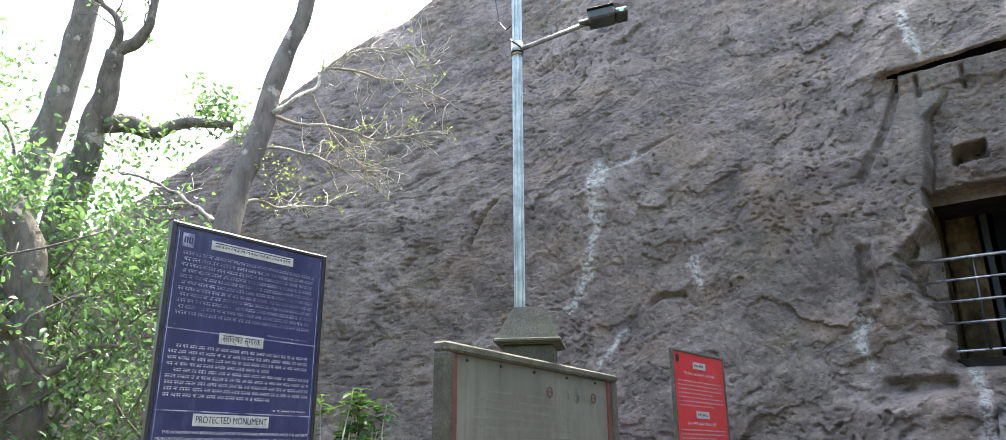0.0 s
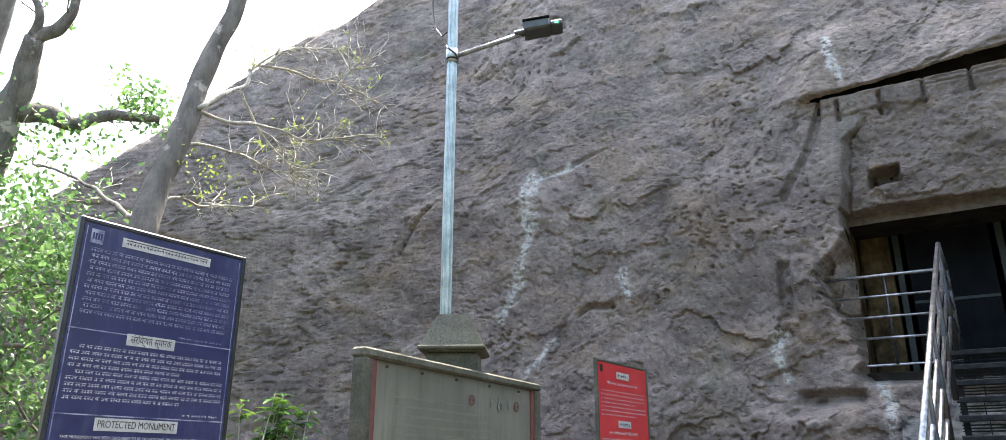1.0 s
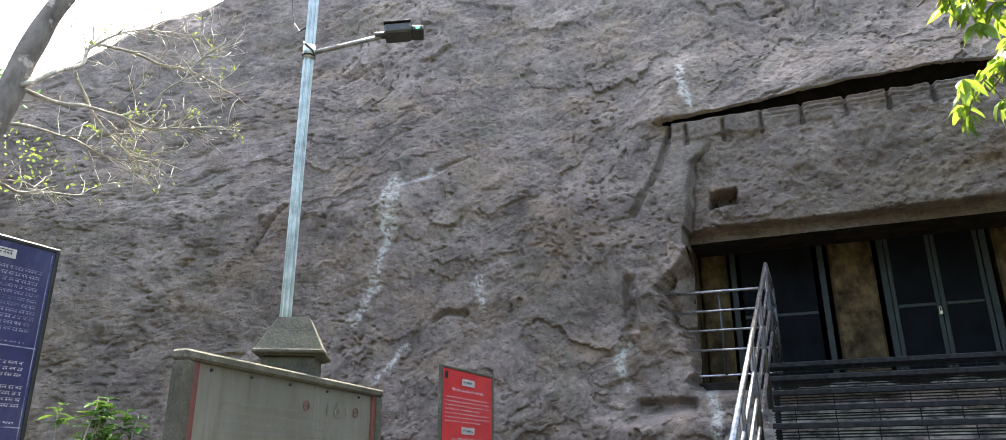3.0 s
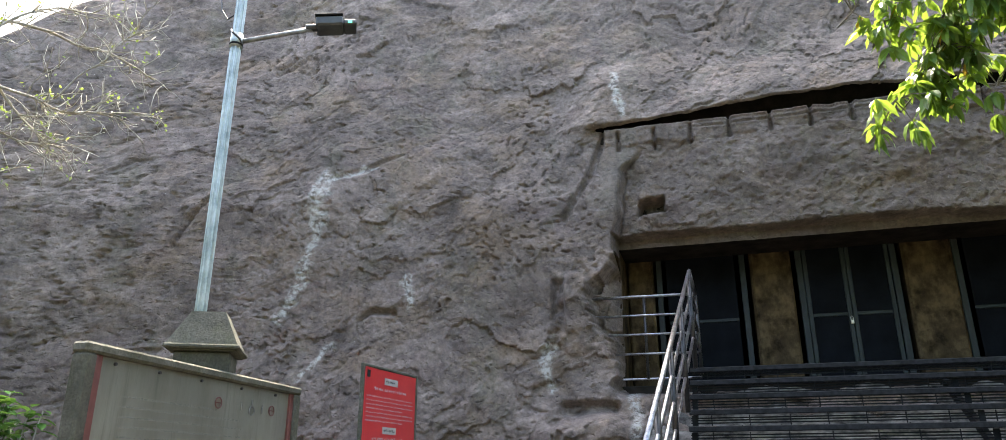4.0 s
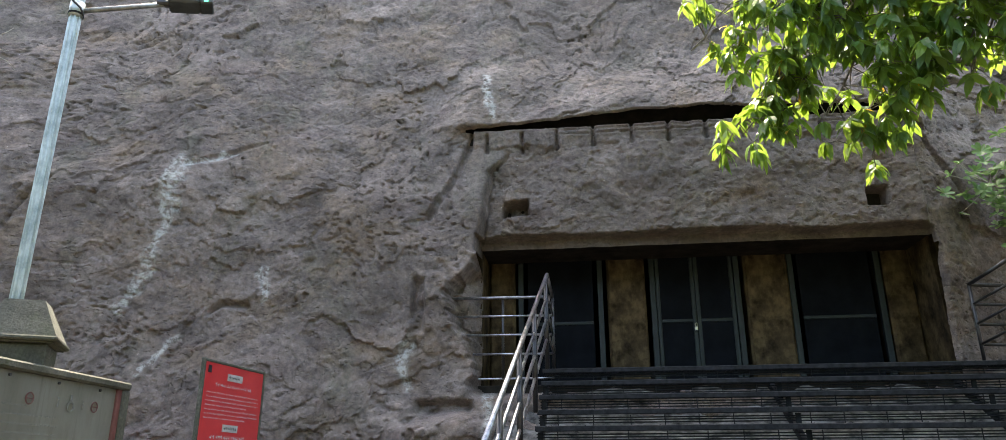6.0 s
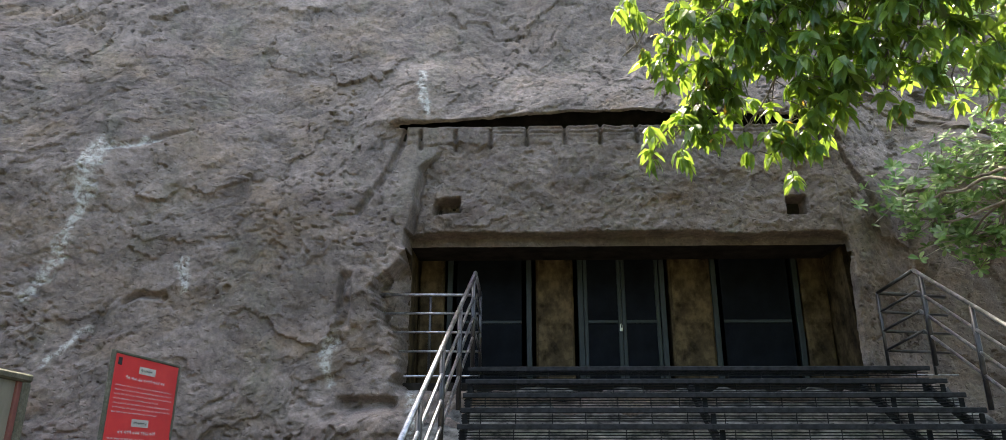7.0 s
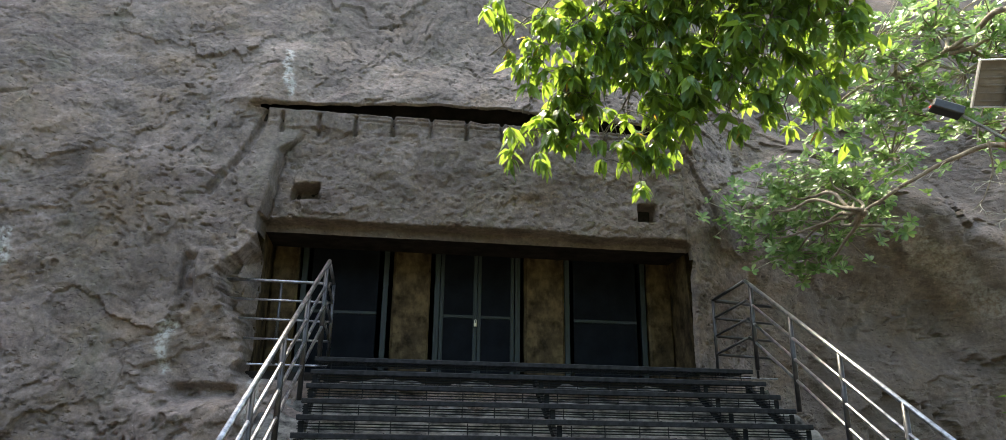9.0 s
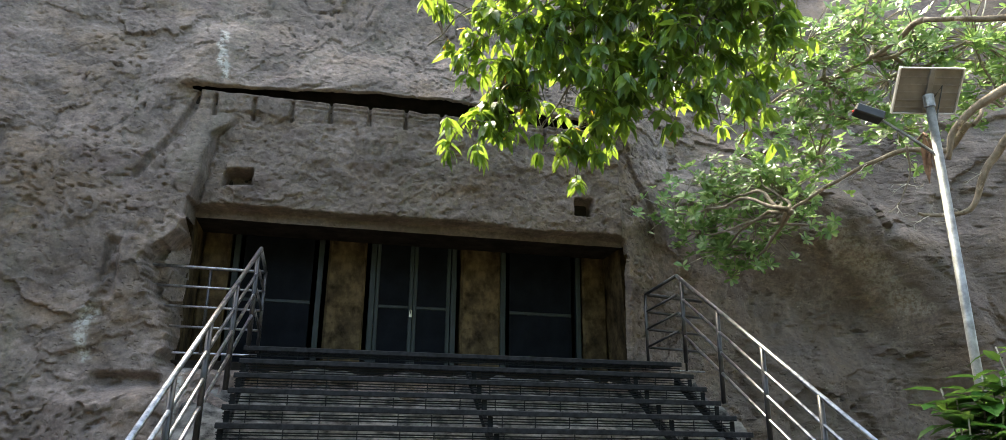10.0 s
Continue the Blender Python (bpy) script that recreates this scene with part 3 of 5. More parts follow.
g.add([(x, y, gz(x, y)) for x in gx for y in gx],
      [(i * 37 + j, (i + 1) * 37 + j, (i + 1) * 37 + j + 1, i * 37 + j + 1) for i in range(36) for j in range(36)])
tagged(part("ground", g, M_SOIL, smooth=True), "brown soil with leaf litter", "ground", kind="structure")


# ---- cave entrance ----
def slab(name, lo, hi, material, label, category):
    g = Geo().box(lo, hi, 0.01)
    return tagged(part(name, g, material), label, category, kind="structure")


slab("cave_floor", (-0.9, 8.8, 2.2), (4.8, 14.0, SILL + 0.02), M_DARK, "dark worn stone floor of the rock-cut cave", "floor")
# the lintel's dark colour carries its soffit shade
slab("cave_lintel", (-0.9, 8.92, 4.085), (4.72, 9.58, 4.62), M_DARK, "thick dark rock lintel over the cave front", "lintel")
slab("cave_ceiling", (-0.9, 9.585, 4.56), (5.1, 14.0, 4.75), M_DARK, "dark rock-cut ceiling of the cave", "ceiling")
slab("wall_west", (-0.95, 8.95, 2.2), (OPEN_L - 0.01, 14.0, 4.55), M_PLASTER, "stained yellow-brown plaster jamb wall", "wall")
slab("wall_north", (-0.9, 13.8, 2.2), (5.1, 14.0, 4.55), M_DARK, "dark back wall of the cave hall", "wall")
# boxes lining the slit, its deep shade in their colour
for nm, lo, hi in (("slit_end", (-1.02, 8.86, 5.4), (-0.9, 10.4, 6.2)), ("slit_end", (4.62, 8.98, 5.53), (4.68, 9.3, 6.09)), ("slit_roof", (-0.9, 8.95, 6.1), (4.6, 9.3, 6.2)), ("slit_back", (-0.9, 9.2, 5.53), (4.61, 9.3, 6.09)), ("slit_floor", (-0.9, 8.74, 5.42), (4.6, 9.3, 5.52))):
    slab(nm, lo, hi, M_DARK, "dark rock inside the deep slit above the brow", "rock")
jamb = Geo()
jamb.add([(4.64, 9.0, 4.55), (4.64, 14, 4.55), (4.9, 14, 4.55), (4.9, 9.12, 4.55), (4.76, 9.0, 2.2), (4.7, 14, 2.2), (4.9, 14, 2.2), (4.9, 9.12, 2.2)],
         [(0, 1, 5, 4), (1, 2, 6, 5), (2, 3, 7, 6), (3, 0, 4, 7), (0, 3, 2, 1), (4, 5, 6, 7)])
tagged(part("wall_east", jamb, M_PLASTER), "stained pale plaster jamb wall", "wall", kind="structure")

DOOR_Y = 9.65
for x0, x1 in ((-0.53, -0.2), (0.98, 1.46), (2.69, 3.22), (4.36, 4.7)):
    col = thing("cave_pillar", "square rock-cut pillar with stained yellow-brown plaster", "pillar", "pillars of the cave front")
    col.location = ((x0 + x1) / 2, DOOR_Y, SILL)
    w = (x1 - x0) / 2
    part("shaft", Geo().box((-w, -0.05, 0.0), (w, 0.4, 2.125), 0.03), M_PLASTER, col)


def grille(x0, x1, leaves, label, cat):
    """A framed grille or a pair of door leaves between two pillars."""
    t = thing("mesh_door" if leaves > 1 else "mesh_screen", label, cat)
    t.location = ((x0 + x1) / 2, DOOR_Y, SILL + 0.02)
    h, w = 2.08, (x1 - x0) / 2
    for s in (-1, 1):
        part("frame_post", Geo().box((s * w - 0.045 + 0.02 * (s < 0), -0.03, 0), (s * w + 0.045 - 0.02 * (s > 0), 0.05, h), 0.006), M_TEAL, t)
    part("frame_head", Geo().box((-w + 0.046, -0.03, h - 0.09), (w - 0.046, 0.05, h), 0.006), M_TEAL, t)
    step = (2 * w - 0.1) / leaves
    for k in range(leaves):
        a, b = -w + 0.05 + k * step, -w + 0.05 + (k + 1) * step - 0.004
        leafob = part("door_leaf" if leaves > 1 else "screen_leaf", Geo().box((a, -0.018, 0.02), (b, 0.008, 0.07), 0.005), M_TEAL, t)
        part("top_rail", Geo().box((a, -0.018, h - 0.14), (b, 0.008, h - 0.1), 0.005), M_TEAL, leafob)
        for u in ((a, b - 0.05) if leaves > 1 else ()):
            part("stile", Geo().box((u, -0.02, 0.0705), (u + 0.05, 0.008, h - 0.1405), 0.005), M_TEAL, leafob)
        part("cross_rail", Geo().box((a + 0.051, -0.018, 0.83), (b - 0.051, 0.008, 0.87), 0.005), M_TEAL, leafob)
        # solid sheets: the darkness of the hall behind is put into their colour
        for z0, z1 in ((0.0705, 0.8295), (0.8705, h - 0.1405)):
            part("mesh_panel", Geo().box((a + 0.05, -0.006, z0), (b - 0.05, 0.0, z1), 0.001), M_MESH, leafob, "solid near-black sheet for fine wire mesh and the dark hall behind")
    return t


grille(1.54, 2.61, 2, "closed pair of teal-framed wire-mesh doors with a padlock", "door")
grille(-0.14, 0.9, 1, "teal-framed dark wire-mesh screen between pillars", "screen")
grille(3.25, 4.31, 1, "teal-framed dark wire-mesh screen between pillars", "screen")
lock = thing("padlock", "small bright padlock hanging on the mesh doors", "padlock")
lock.location = (2.05, DOOR_Y - 0.05, 3.19)
lock.scale = (0.75, 0.75, 0.75)
part("lock_body", Geo().box((-0.025, -0.012, -0.04), (0.025, 0.012, 0.02), 0.006), M_BRASS, lock)
part("shackle", Geo().tube([(-0.016, 0, 0.018), (-0.016, 0, 0.07), (0, 0, 0.088), (0.016, 0, 0.07), (0.016, 0, 0.018)], 0.005, 8), M_BRASS, lock)


# ---- metal stair ----
ST_L, ST_R, TOP_Y, TOP_Z, GOING, RISE = 0.21, 5.17, 8.43, 2.57, 0.291, 0.167
STEPS = 15
stair = thing("metal_staircase", "wide black steel staircase with open grating treads", "staircase")
stair.location = (ST_L, TOP_Y - GOING * STEPS, 0)
INV = Matrix.Translation((-ST_L, -(TOP_Y - GOING * STEPS), 0))


W_ST = ST_R - ST_L
NOSE = Geo().box((0, -0.012, -0.05), (W_ST, 0.008, 0), 0.008).box((0, 0.0085, -0.008), (W_ST, 0.045, 0), 0.002).mesh("nosing", M_NOSE)
FLAT = Geo().box((0.01, 0, -0.03), (W_ST - 0.01, 0.006, -0.004), 0.001).mesh("grating_bar", M_DARKSTEEL)
SLAT = Geo().box((0.01, 0.03, -0.0055), (W_ST - 0.01, 0.036, 0.0055), 0.001).mesh("riser_bar", M_DARKSTEEL)
ROD = Geo().tube([(0, 0.03, 0), (0, 0.26, 0), (0, 0.262, -0.01), (0, 0.262, -0.03)], 0.005, 6).mesh("cross_rod", M_DARKSTEEL)
PIN = Geo().tube([(0, 0.026, -0.052), (0, 0.026, -0.16)], 0.005, 6).mesh("riser_rod", M_DARKSTEEL)
rnd = random.Random(2)
for k in range(STEPS):
    tread = new("tread" if k else "landing")
    tread.parent = stair
    tread.location = INV @ Vector((ST_L, TOP_Y - GOING * k, TOP_Z - RISE * k))
    part("nosing", NOSE, None, tread)
    for i in range(7 if k else 14):
        part("grating_bar", FLAT, None, tread).location = (0, 0.07 + i * 0.034, 0)
    for z in (-0.075, -0.1, -0.125):
        part("riser_bar", SLAT, None, tread).location = (0, 0, z + rnd.uniform(-0.004, 0.004))
    if k < 9:
        for i in range(15):
            x = 0.14 + i * 0.33 + rnd.uniform(-0.03, 0.03)
            part("cross_rod", ROD, None, tread).location = (x, 0, 0.003)
            part("riser_rod", PIN, None, tread).location = (x + 0.06, 0, 0)
for x in (ST_L + 0.02, 2.6, 4.45, ST_R - 0.06):
    g = Geo()
    a, b = Vector((x, TOP_Y + 0.1, TOP_Z - 0.16)), Vector((x, TOP_Y - GOING * STEPS + 0.1, TOP_Z - 0.16 - RISE * STEPS))
    for lo, hi in ((-0.09, 0.0),):
        g.add([INV @ (p + Vector((dx, 0, dz))) for p in (a, b) for dx in (0, 0.045) for dz in (lo, hi)],
              [(0, 1, 3, 2), (4, 6, 7, 5), (0, 4, 5, 1), (2, 3, 7, 6), (1, 5, 7, 3), (0, 2, 6, 4)])
    part("stringer", g, M_DARKSTEEL, stair)
    for k in range(1, STEPS - 1):
        p = INV @ Vector((x, TOP_Y - GOING * k + 0.03, TOP_Z - RISE * k))
        part("tread_bracket", Geo().box(p + Vector((0, 0, -0.2)), p + Vector((0.05, 0.012, -0.052)), 0.003), M_DARKSTEEL, stair)

# rough cement slope under the stair
g = Geo()
nx, ny = 80, 60
for i in range(nx + 1):
    for j in range(ny + 1):
        x, s = -0.25 + 5.75 * i / nx, j / ny
        y = 8.75 - 4.6 * s
        z = 2.33 - 0.575 * (8.75 - y) + 0.09 * noise.fractal((x * 1.7, y * 2.5, 1), 1.0, 2.0, 5)
        lumps = 0.07 * round(3 * noise.noise((x * 2.1, y * 2.6, 5))) / 3
        g.v.append((x, y, max(z + lumps, -0.05)))
g.f = [(i * (ny + 1) + j, i * (ny + 1) + j + 1, (i + 1) * (ny + 1) + j + 1, (i + 1) * (ny + 1) + j) for i in range(nx) for j in range(ny)]
tagged(part("cement_slope", g, M_PALE, smooth=True), "rough grey cement and rubble slope under the steel stair", "slope", kind="structure")


def railing(x, inner, side, label, foot_x):
    """One side of the stair: a pipe handrail with three lower pipes, posts, and the level run across the landing."""
    t = thing("stair_railing", label, "railing", "stair railings")
    ax, ay, az = x, 8.27, 3.587
    t.location = (ax, ay, TOP_Z)
    q = lambda p: Vector(p) - Vector((ax, ay, TOP_Z))
    bot = 4.6
    slope = 0.63
    lean = lambda y: ax + (foot_x - ax) * (ay - y) / (ay - bot)
    back = (inner, 8.68, 3.425)
    for k, (drop, r) in enumerate(((0, 0.022), (0.235, 0.016), (0.45, 0.016), (0.665, 0.016))):
        top = (ax, ay, az - drop)
        foot = (foot_x, bot, az - drop - slope * (ay - bot))
        bk = (inner, 8.68, back[2] - 0.218 * k)
        part("handrail" if k == 0 else "lower_rail", Geo().tube([q(foot), q(top)], r, 10), M_RAIL, t, smooth=True)
        part("return_rail", Geo().tube([q(top), q(bk)], r * (0.85 if side < 0 else 1.0), 8), M_RAIL if side < 0 else M_POST, t, smooth=True)
        end = (-0.98 + 0.13 * k, 8.62, bk[2]) if side < 0 else (5.75, 8.95, bk[2] + 0.01)
        part("landing_rail", Geo().tube([q(bk), q(end)], r * (0.85 if side < 0 else 1.0), 8), M_RAIL if side < 0 else M_POST, t, smooth=True)
    part("bottom_rail", Geo().tube([q((inner, 8.68, 2.5)), q((-0.55 if side < 0 else 5.6, 8.68, 2.5))], 0.012, 8), M_RAIL, t)
    part("newel_post", Geo().tube([q((inner, 8.68, TOP_Z - 0.05)), q((inner, 8.68, back[2]))], 0.019, 10), M_POST, t, smooth=True)
    mid = (-0.25 if side < 0 else 5.35)
    part("landing_post", Geo().tube([q((mid, 8.66, 2.5)), q((mid, 8.66, back[2]))], 0.016, 10), M_POST, t, smooth=True)
    y = ay - 0.12
    while y > bot:
        zt = az - slope * (ay - y)
        part("post", Geo().tube([q((lean(y), y, zt - 0.98)), q((lean(y), y, zt))], 0.025, 10), M_POST, t, smooth=True)
        y -= 0.80
    return t


railing(0.292, 0.325, -1, "glossy black pipe stair railing with level run to the rock", -0.03)
railing(5.095, 4.86, 1, "glossy black pipe stair railing beside the bare rock", 5.08)


# ---- lettering ----
def lettering(text, size, material, name, parent, m, width=None):
    cu = bpy.data.curves.new(name, 'FONT')
    cu.body, cu.size, cu.align_x, cu.align_y = text, size, 'CENTER', 'CENTER'
    cu.extrude = 0.0006
    tmp = new("tmp", cu)
    me = bpy.data.meshes.new_from_object(tmp.evaluated_get(bpy.context.evaluated_depsgraph_get()))
    bpy.data.objects.remove(tmp)
    me.name = name
    me.materials.clear()
    me.materials.append(material)
    ob = part(name, me, None, parent)
    sx = width / max(max(v.co.x for v in me.vertices) - min(v.co.x for v in me.vertices), 1e-4) if width else 1.0
    ob.matrix_basis = m @ Matrix.Diagonal((sx, 1, 1, 1))
    return ob


def bars(geo, x0, x1, z, h, y, rnd, gap=0.5, head=False):
    """A line of writing that cannot be read, as short bars like words, each under a head stroke if asked."""
    x = x0
    while x < x1 - h:
        w = min(h * rnd.uniform(1.2, 4.5), x1 - x)
        n = max(1, int(w / (h * 0.85)))
        if head:
            geo.box((x, y - 0.0012, z + h), (x + w, y, z + h * 1.13), 0.0002)
        for i in range(n):
            a, c = x + i * w / n, w / n
            top = h * rnd.uniform(0.75, 1.0)
            geo.box((a + c * 0.5, y - 0.0012, z), (a + c * 0.68, y, z + top), 0.0002)
            lo = z + top * rnd.uniform(0.1, 0.5)
            geo.box((a, y - 0.0012, lo), (a + c * 0.49, y, lo + h * rnd.uniform(0.2, 0.4)), 0.0002)
        x += w + h * gap


UP = Matrix.Rotation(radians(90), 4, 'X')


def board_pose(x, y, heading):
    """A board standing at x, y: its local x runs along its width, its local -y looks out of its face."""
    return Matrix.Translation((x, y, 0)) @ Matrix.Rotation(radians(heading), 4, 'Z')


# blue notice board: origin at its near lower corner line, ground level
rnd = random.Random(4)
blue = thing("notice_board", "weathered dark-blue enamel monument notice board in a black frame", "notice board", m=board_pose(-3.42, 2.04, 85.9))
W, H0, H1 = 0.985, 1.0, 2.71
part("panel", Geo().box((0.02, 0.0, H0), (W - 0.02, 0.02, H1 - 0.02), 0.003), M_BLUE, blue)
for nm, lo, hi in (("frame_side", (-0.004, -0.006, H0 - 0.02), (0.02, 0.03, H1 + 0.004)), ("frame_side", (W - 0.02, -0.006, H0 - 0.02), (W + 0.004, 0.03, H1 + 0.004)),
                   ("frame_top", (0.0205, -0.005, H1 - 0.02), (W - 0.0205, 0.03, H1 + 0.003)), ("frame_bottom", (0.0205, -0.005, H0 - 0.02), (W - 0.0205, 0.03, H0))):
    part(nm, Geo().box(lo, hi, 0.004), M_BLACK, blue)
for x in (0.1, W - 0.1):
    part("leg", Geo().box((x - 0.03, 0.022, -0.05), (x + 0.03, 0.08, H1 - 0.2), 0.005), M_BLACK, blue)
for z in (2.145, 1.735):
    part("divider", Geo().box((0.03, -0.002, z), (W - 0.03, 0.0, z + 0.006), 0.0005), M_FADED, blue)
for x in (0.035, W - 0.04):
    part("border_line", Geo().box((x, -0.002, H0 + 0.03), (x + 0.005, 0.0, H1 - 0.04), 0.0005), M_FADED, blue)
for z, x0, x1, h in ((2.6, 0.225, 0.75, 0.05), (2.095, 0.33, 0.6, 0.06), (1.665, 0.235, 0.68, 0.062)):
    plate = part("title_plate", Geo().box((x0, -0.004, z), (x1, -0.0005, z + h), 0.001), M_PLATE, blue)
    if z == 1.665:
        lettering("PROTECTED MONUMENT", 0.05, M_INK, "lettering", plate, Matrix.Translation(((x0 + x1) / 2, -0.0055, z + h / 2)) @ UP, 0.415)
    elif z == 2.095:
        lettering("\u0938\u0902\u0930\u093f\u0915\u094d\u0937\u0924 \u0938\u094d\u092e\u093e\u0930\u0915", 0.055, M_INK, "lettering", plate, Matrix.Translation(((x0 + x1) / 2, -0.0055, z + h / 2)) @ UP, 0.23)
    else:
        g = Geo()
        bars(g, x0 + 0.02, x1 - 0.02, z + 0.015, h - 0.032, -0.0045, rnd, 0.2)
        g.box((x0 + 0.02, -0.0057, z + h - 0.014), (x1 - 0.02, -0.0045, z + h - 0.009), 0.0003)
        part("lettering", g, M_INK, plate)
emblem = part("emblem", Geo().box((0.06, -0.003, 2.585), (0.125, -0.0005, 2.66), 0.001), M_FADED, blue, "small square white emblem plate")
g = Geo()
for i in range(4):
    g.box((0.068 + i * 0.0135, -0.0045, 2.605), (0.077 + i * 0.0135, -0.0032, 2.64), 0.0004)
part("emblem_bars", g, M_BLUE, emblem)
for k in range(11):
    g = Geo()
    bars(g, 0.07 + 0.012 * (k % 2), W - 0.07, 2.545 - 0.032 * k, 0.0165, -0.0004, rnd, 0.4, True)
    tagged(part("text_line", g, M_FADED, blue), kind="stuff")
g = Geo()
bars(g, 0.62, W - 0.08, 2.165, 0.012, -0.0004, rnd)
part("text_line", g, M_FADED, blue)
for k in range(9):
    g = Geo()
    bars(g, 0.06 + 0.04 * (k in (0, 4)), W - 0.06 - 0.25 * (k in (3, 8)), 2.055 - 0.031 * k, 0.0145, -0.0004, rnd, 0.6, True)
    tagged(part("text_line", g, M_WHITE, blue), kind="stuff")
g = Geo()
bars(g, 0.7, W - 0.06, 1.755, 0.014, -0.0004, rnd)
part("text_line", g, M_WHITE, blue)
for k, s in enumerate(("THIS MONUMENT HAS BEEN DECLARED TO BE OF NATIONAL IMPORTANCE UNDER THE ANCIENT",
                       "MONUMENTS AND ARCHAEOLOGICAL SITES AND REMAINS ACT 1958 (24 OF 1958)")):
    lettering(s, 0.021, M_WHITE, "text_line", blue, Matrix.Translation((W / 2 + 0.02 * (k == 0), -0.001, 1.632 - 0.032 * k)) @ UP, 0.86 if k == 0 else 0.88)
for k in range(2, 16):
    g = Geo()
    bars(g, 0.06, W - 0.06, 1.625 - 0.032 * k, 0.0165, -0.0004, rnd)
    tagged(part("text_line", g, M_WHITE, blue), kind="stuff")

# steel rules board in a concrete frame
steel = thing("rules_board", "dented stainless steel rules board in a mossy concrete frame", "notice board", m=board_pose(-2.5, 3.185, 93.1))
W = 2.24
for nm, lo, hi in (("frame_post", (0.0, -0.012, -0.05), (0.085, 0.08, 2.075)), ("frame_post", (W - 0.085, -0.012, -0.05), (W, 0.08, 2.075)),
                   ("frame_beam", (-0.004, -0.015, 2.0755), (W + 0.004, 0.084, 2.13)), ("frame_sill", (0.0855, -0.01, 0.72), (W - 0.0855, 0.08, 0.8))):
    part(nm, Geo().box(lo, hi, 0.012), M_CONC, steel, "mossy concrete")
for x in (0.088, W - 0.133):
    part("side_strip", Geo().box((x, 0.005, 0.801), (x + 0.05, 0.05, 2.075), 0.004), M_RUST, steel, "rust-brown painted strip")
g = Geo()
n = 40
for i in range(n + 1):
    for j in range(n + 1):
        x, z = 0.134 + (W - 0.268) * i / n, 0.81 + 1.262 * j / n
        g.v.append((x, 0.022 + 0.005 * noise.noise((x * 3, z * 3, 4)), z))
g.f = [(i * (n + 1) + j, (i + 1) * (n + 1) + j, (i + 1) * (n + 1) + j + 1, i * (n + 1) + j + 1) for i in range(n) for j in range(n)]
part("steel_sheet", g, M_STEEL, steel, "dented brushed steel sheet", smooth=True)
for k in range(19):
    g = Geo()
    bars(g, 0.33, (1.5 if k else 1.2), 1.88 - 0.052 * k, 0.014, 0.0145, rnd)
    tagged(part("text_line", g, M_ETCH, steel), kind="stuff")
for i, x in enumerate((1.2, 1.47, 1.6, 1.73, 1.86)):
    g = Geo()
    ring = [(x + 0.034 * math.cos(a), 0.012, 1.93 + 0.034 * math.sin(a)) for a in [2 * math.pi * t / 20 for t in range(21)]]
    if i in (0, 4):
        g.tube(ring, 0.004, 6).box((x - 0.028, 0.009, 1.927), (x + 0.028, 0.0145, 1.933), 0.001)
    elif i == 2:
        g.tube([(x + 0.03 * math.cos(a), 0.012, 1.91 + 0.03 * math.sin(a)) for a in [2 * math.pi * t / 16 for t in range(17)]], 0.005, 6).box((x - 0.012, 0.009, 1.93), (x + 0.006, 0.0145, 1.985), 0.001)
    else:
        g.box((x - 0.007, 0.009, 1.9), (x + 0.007, 0.0145, 1.943), 0.002).box((x - 0.006, 0.009, 1.948), (x + 0.006, 0.0145, 1.961), 0.004)
    part("pictogram", g, M_RUST if i in (0, 4) else M_ETCH, steel)
for x in (0.24, 0.6, 1.0, 1.45, 1.9, 2.13):
    part("rivet", Geo().tube([(x, 0.008, 2.045), (x, 0.02, 2.045)], 0.009, 8), M_INK, steel)

# red notice
red = thing("notice_board", "red printed warning notice in a grey metal frame", "notice board", m=board_pose(-2.38, 5.99, 85.4))
W, H0, H1 = 1.0, 0.85, 2.40
part("panel", Geo().box((0.03, 0, H0), (W - 0.03, 0.02, H1 - 0.025), 0.002), M_RED, red)
for nm, lo, hi in (("frame_side", (0.0, -0.006, H0 - 0.03), (0.03, 0.025, H1)), ("frame_side", (W - 0.03, -0.006, H0 - 0.03), (W + 0.0, 0.025, H1)),
                   ("frame_top", (0.0305, -0.005, H1 - 0.025), (W - 0.0305, 0.025, H1 - 0.002)), ("frame_bottom", (0.0305, -0.005, H0 - 0.03), (W - 0.0305, 0.025, H0))):
    part(nm, Geo().box(lo, hi, 0.004), M_CONC, red)
for x in (0.12, W - 0.12):
    part("leg", Geo().box((x - 0.03, 0.021, -0.05), (x + 0.03, 0.07, H1 - 0.1), 0.004), M_CONC, red)
for z in (2.25, 1.83):
    plate = part("title_plate", Geo().box((0.37, -0.004, z), (0.61, -0.0005, z + 0.06), 0.001), M_PLATE, red)
    g = Geo()
    bars(g, 0.39, 0.59, z + 0.018, 0.026, -0.0045, rnd, 0.2)
    part("lettering", g, M_INK, plate)
    g = Geo()
    bars(g, 0.2, 0.78, z - 0.06, 0.032, -0.0004, rnd)
    tagged(part("text_line", g, M_WHITE, red), kind="stuff")
for k in range(16):
    if k in (7, 8):
        continue
    g = Geo()
    bars(g, 0.08 if k != 8 else 0.7, W - 0.08 - 0.2 * (k in (3, 6, 11)), 2.13 - 0.034 * k - 0.1 * (k > 8), 0.015, -0.0004, rnd)
    tagged(part("text_line", g, M_WHITE, red), kind="stuff")
part("emblem", Geo().box((0.07, -0.003, 2.29), (0.12, -0.0005, 2.35), 0.001), M_TEAL, red)


# ---- street lamp on its pedestal ----
PX, PY = -2.9, 4.5
lamp = thing("street_lamp", "galvanised steel lamp post with an outreach arm on a concrete pedestal", "street lamp", m=pose(PX, PY, 0, 0, 0, 28))
g = Geo()
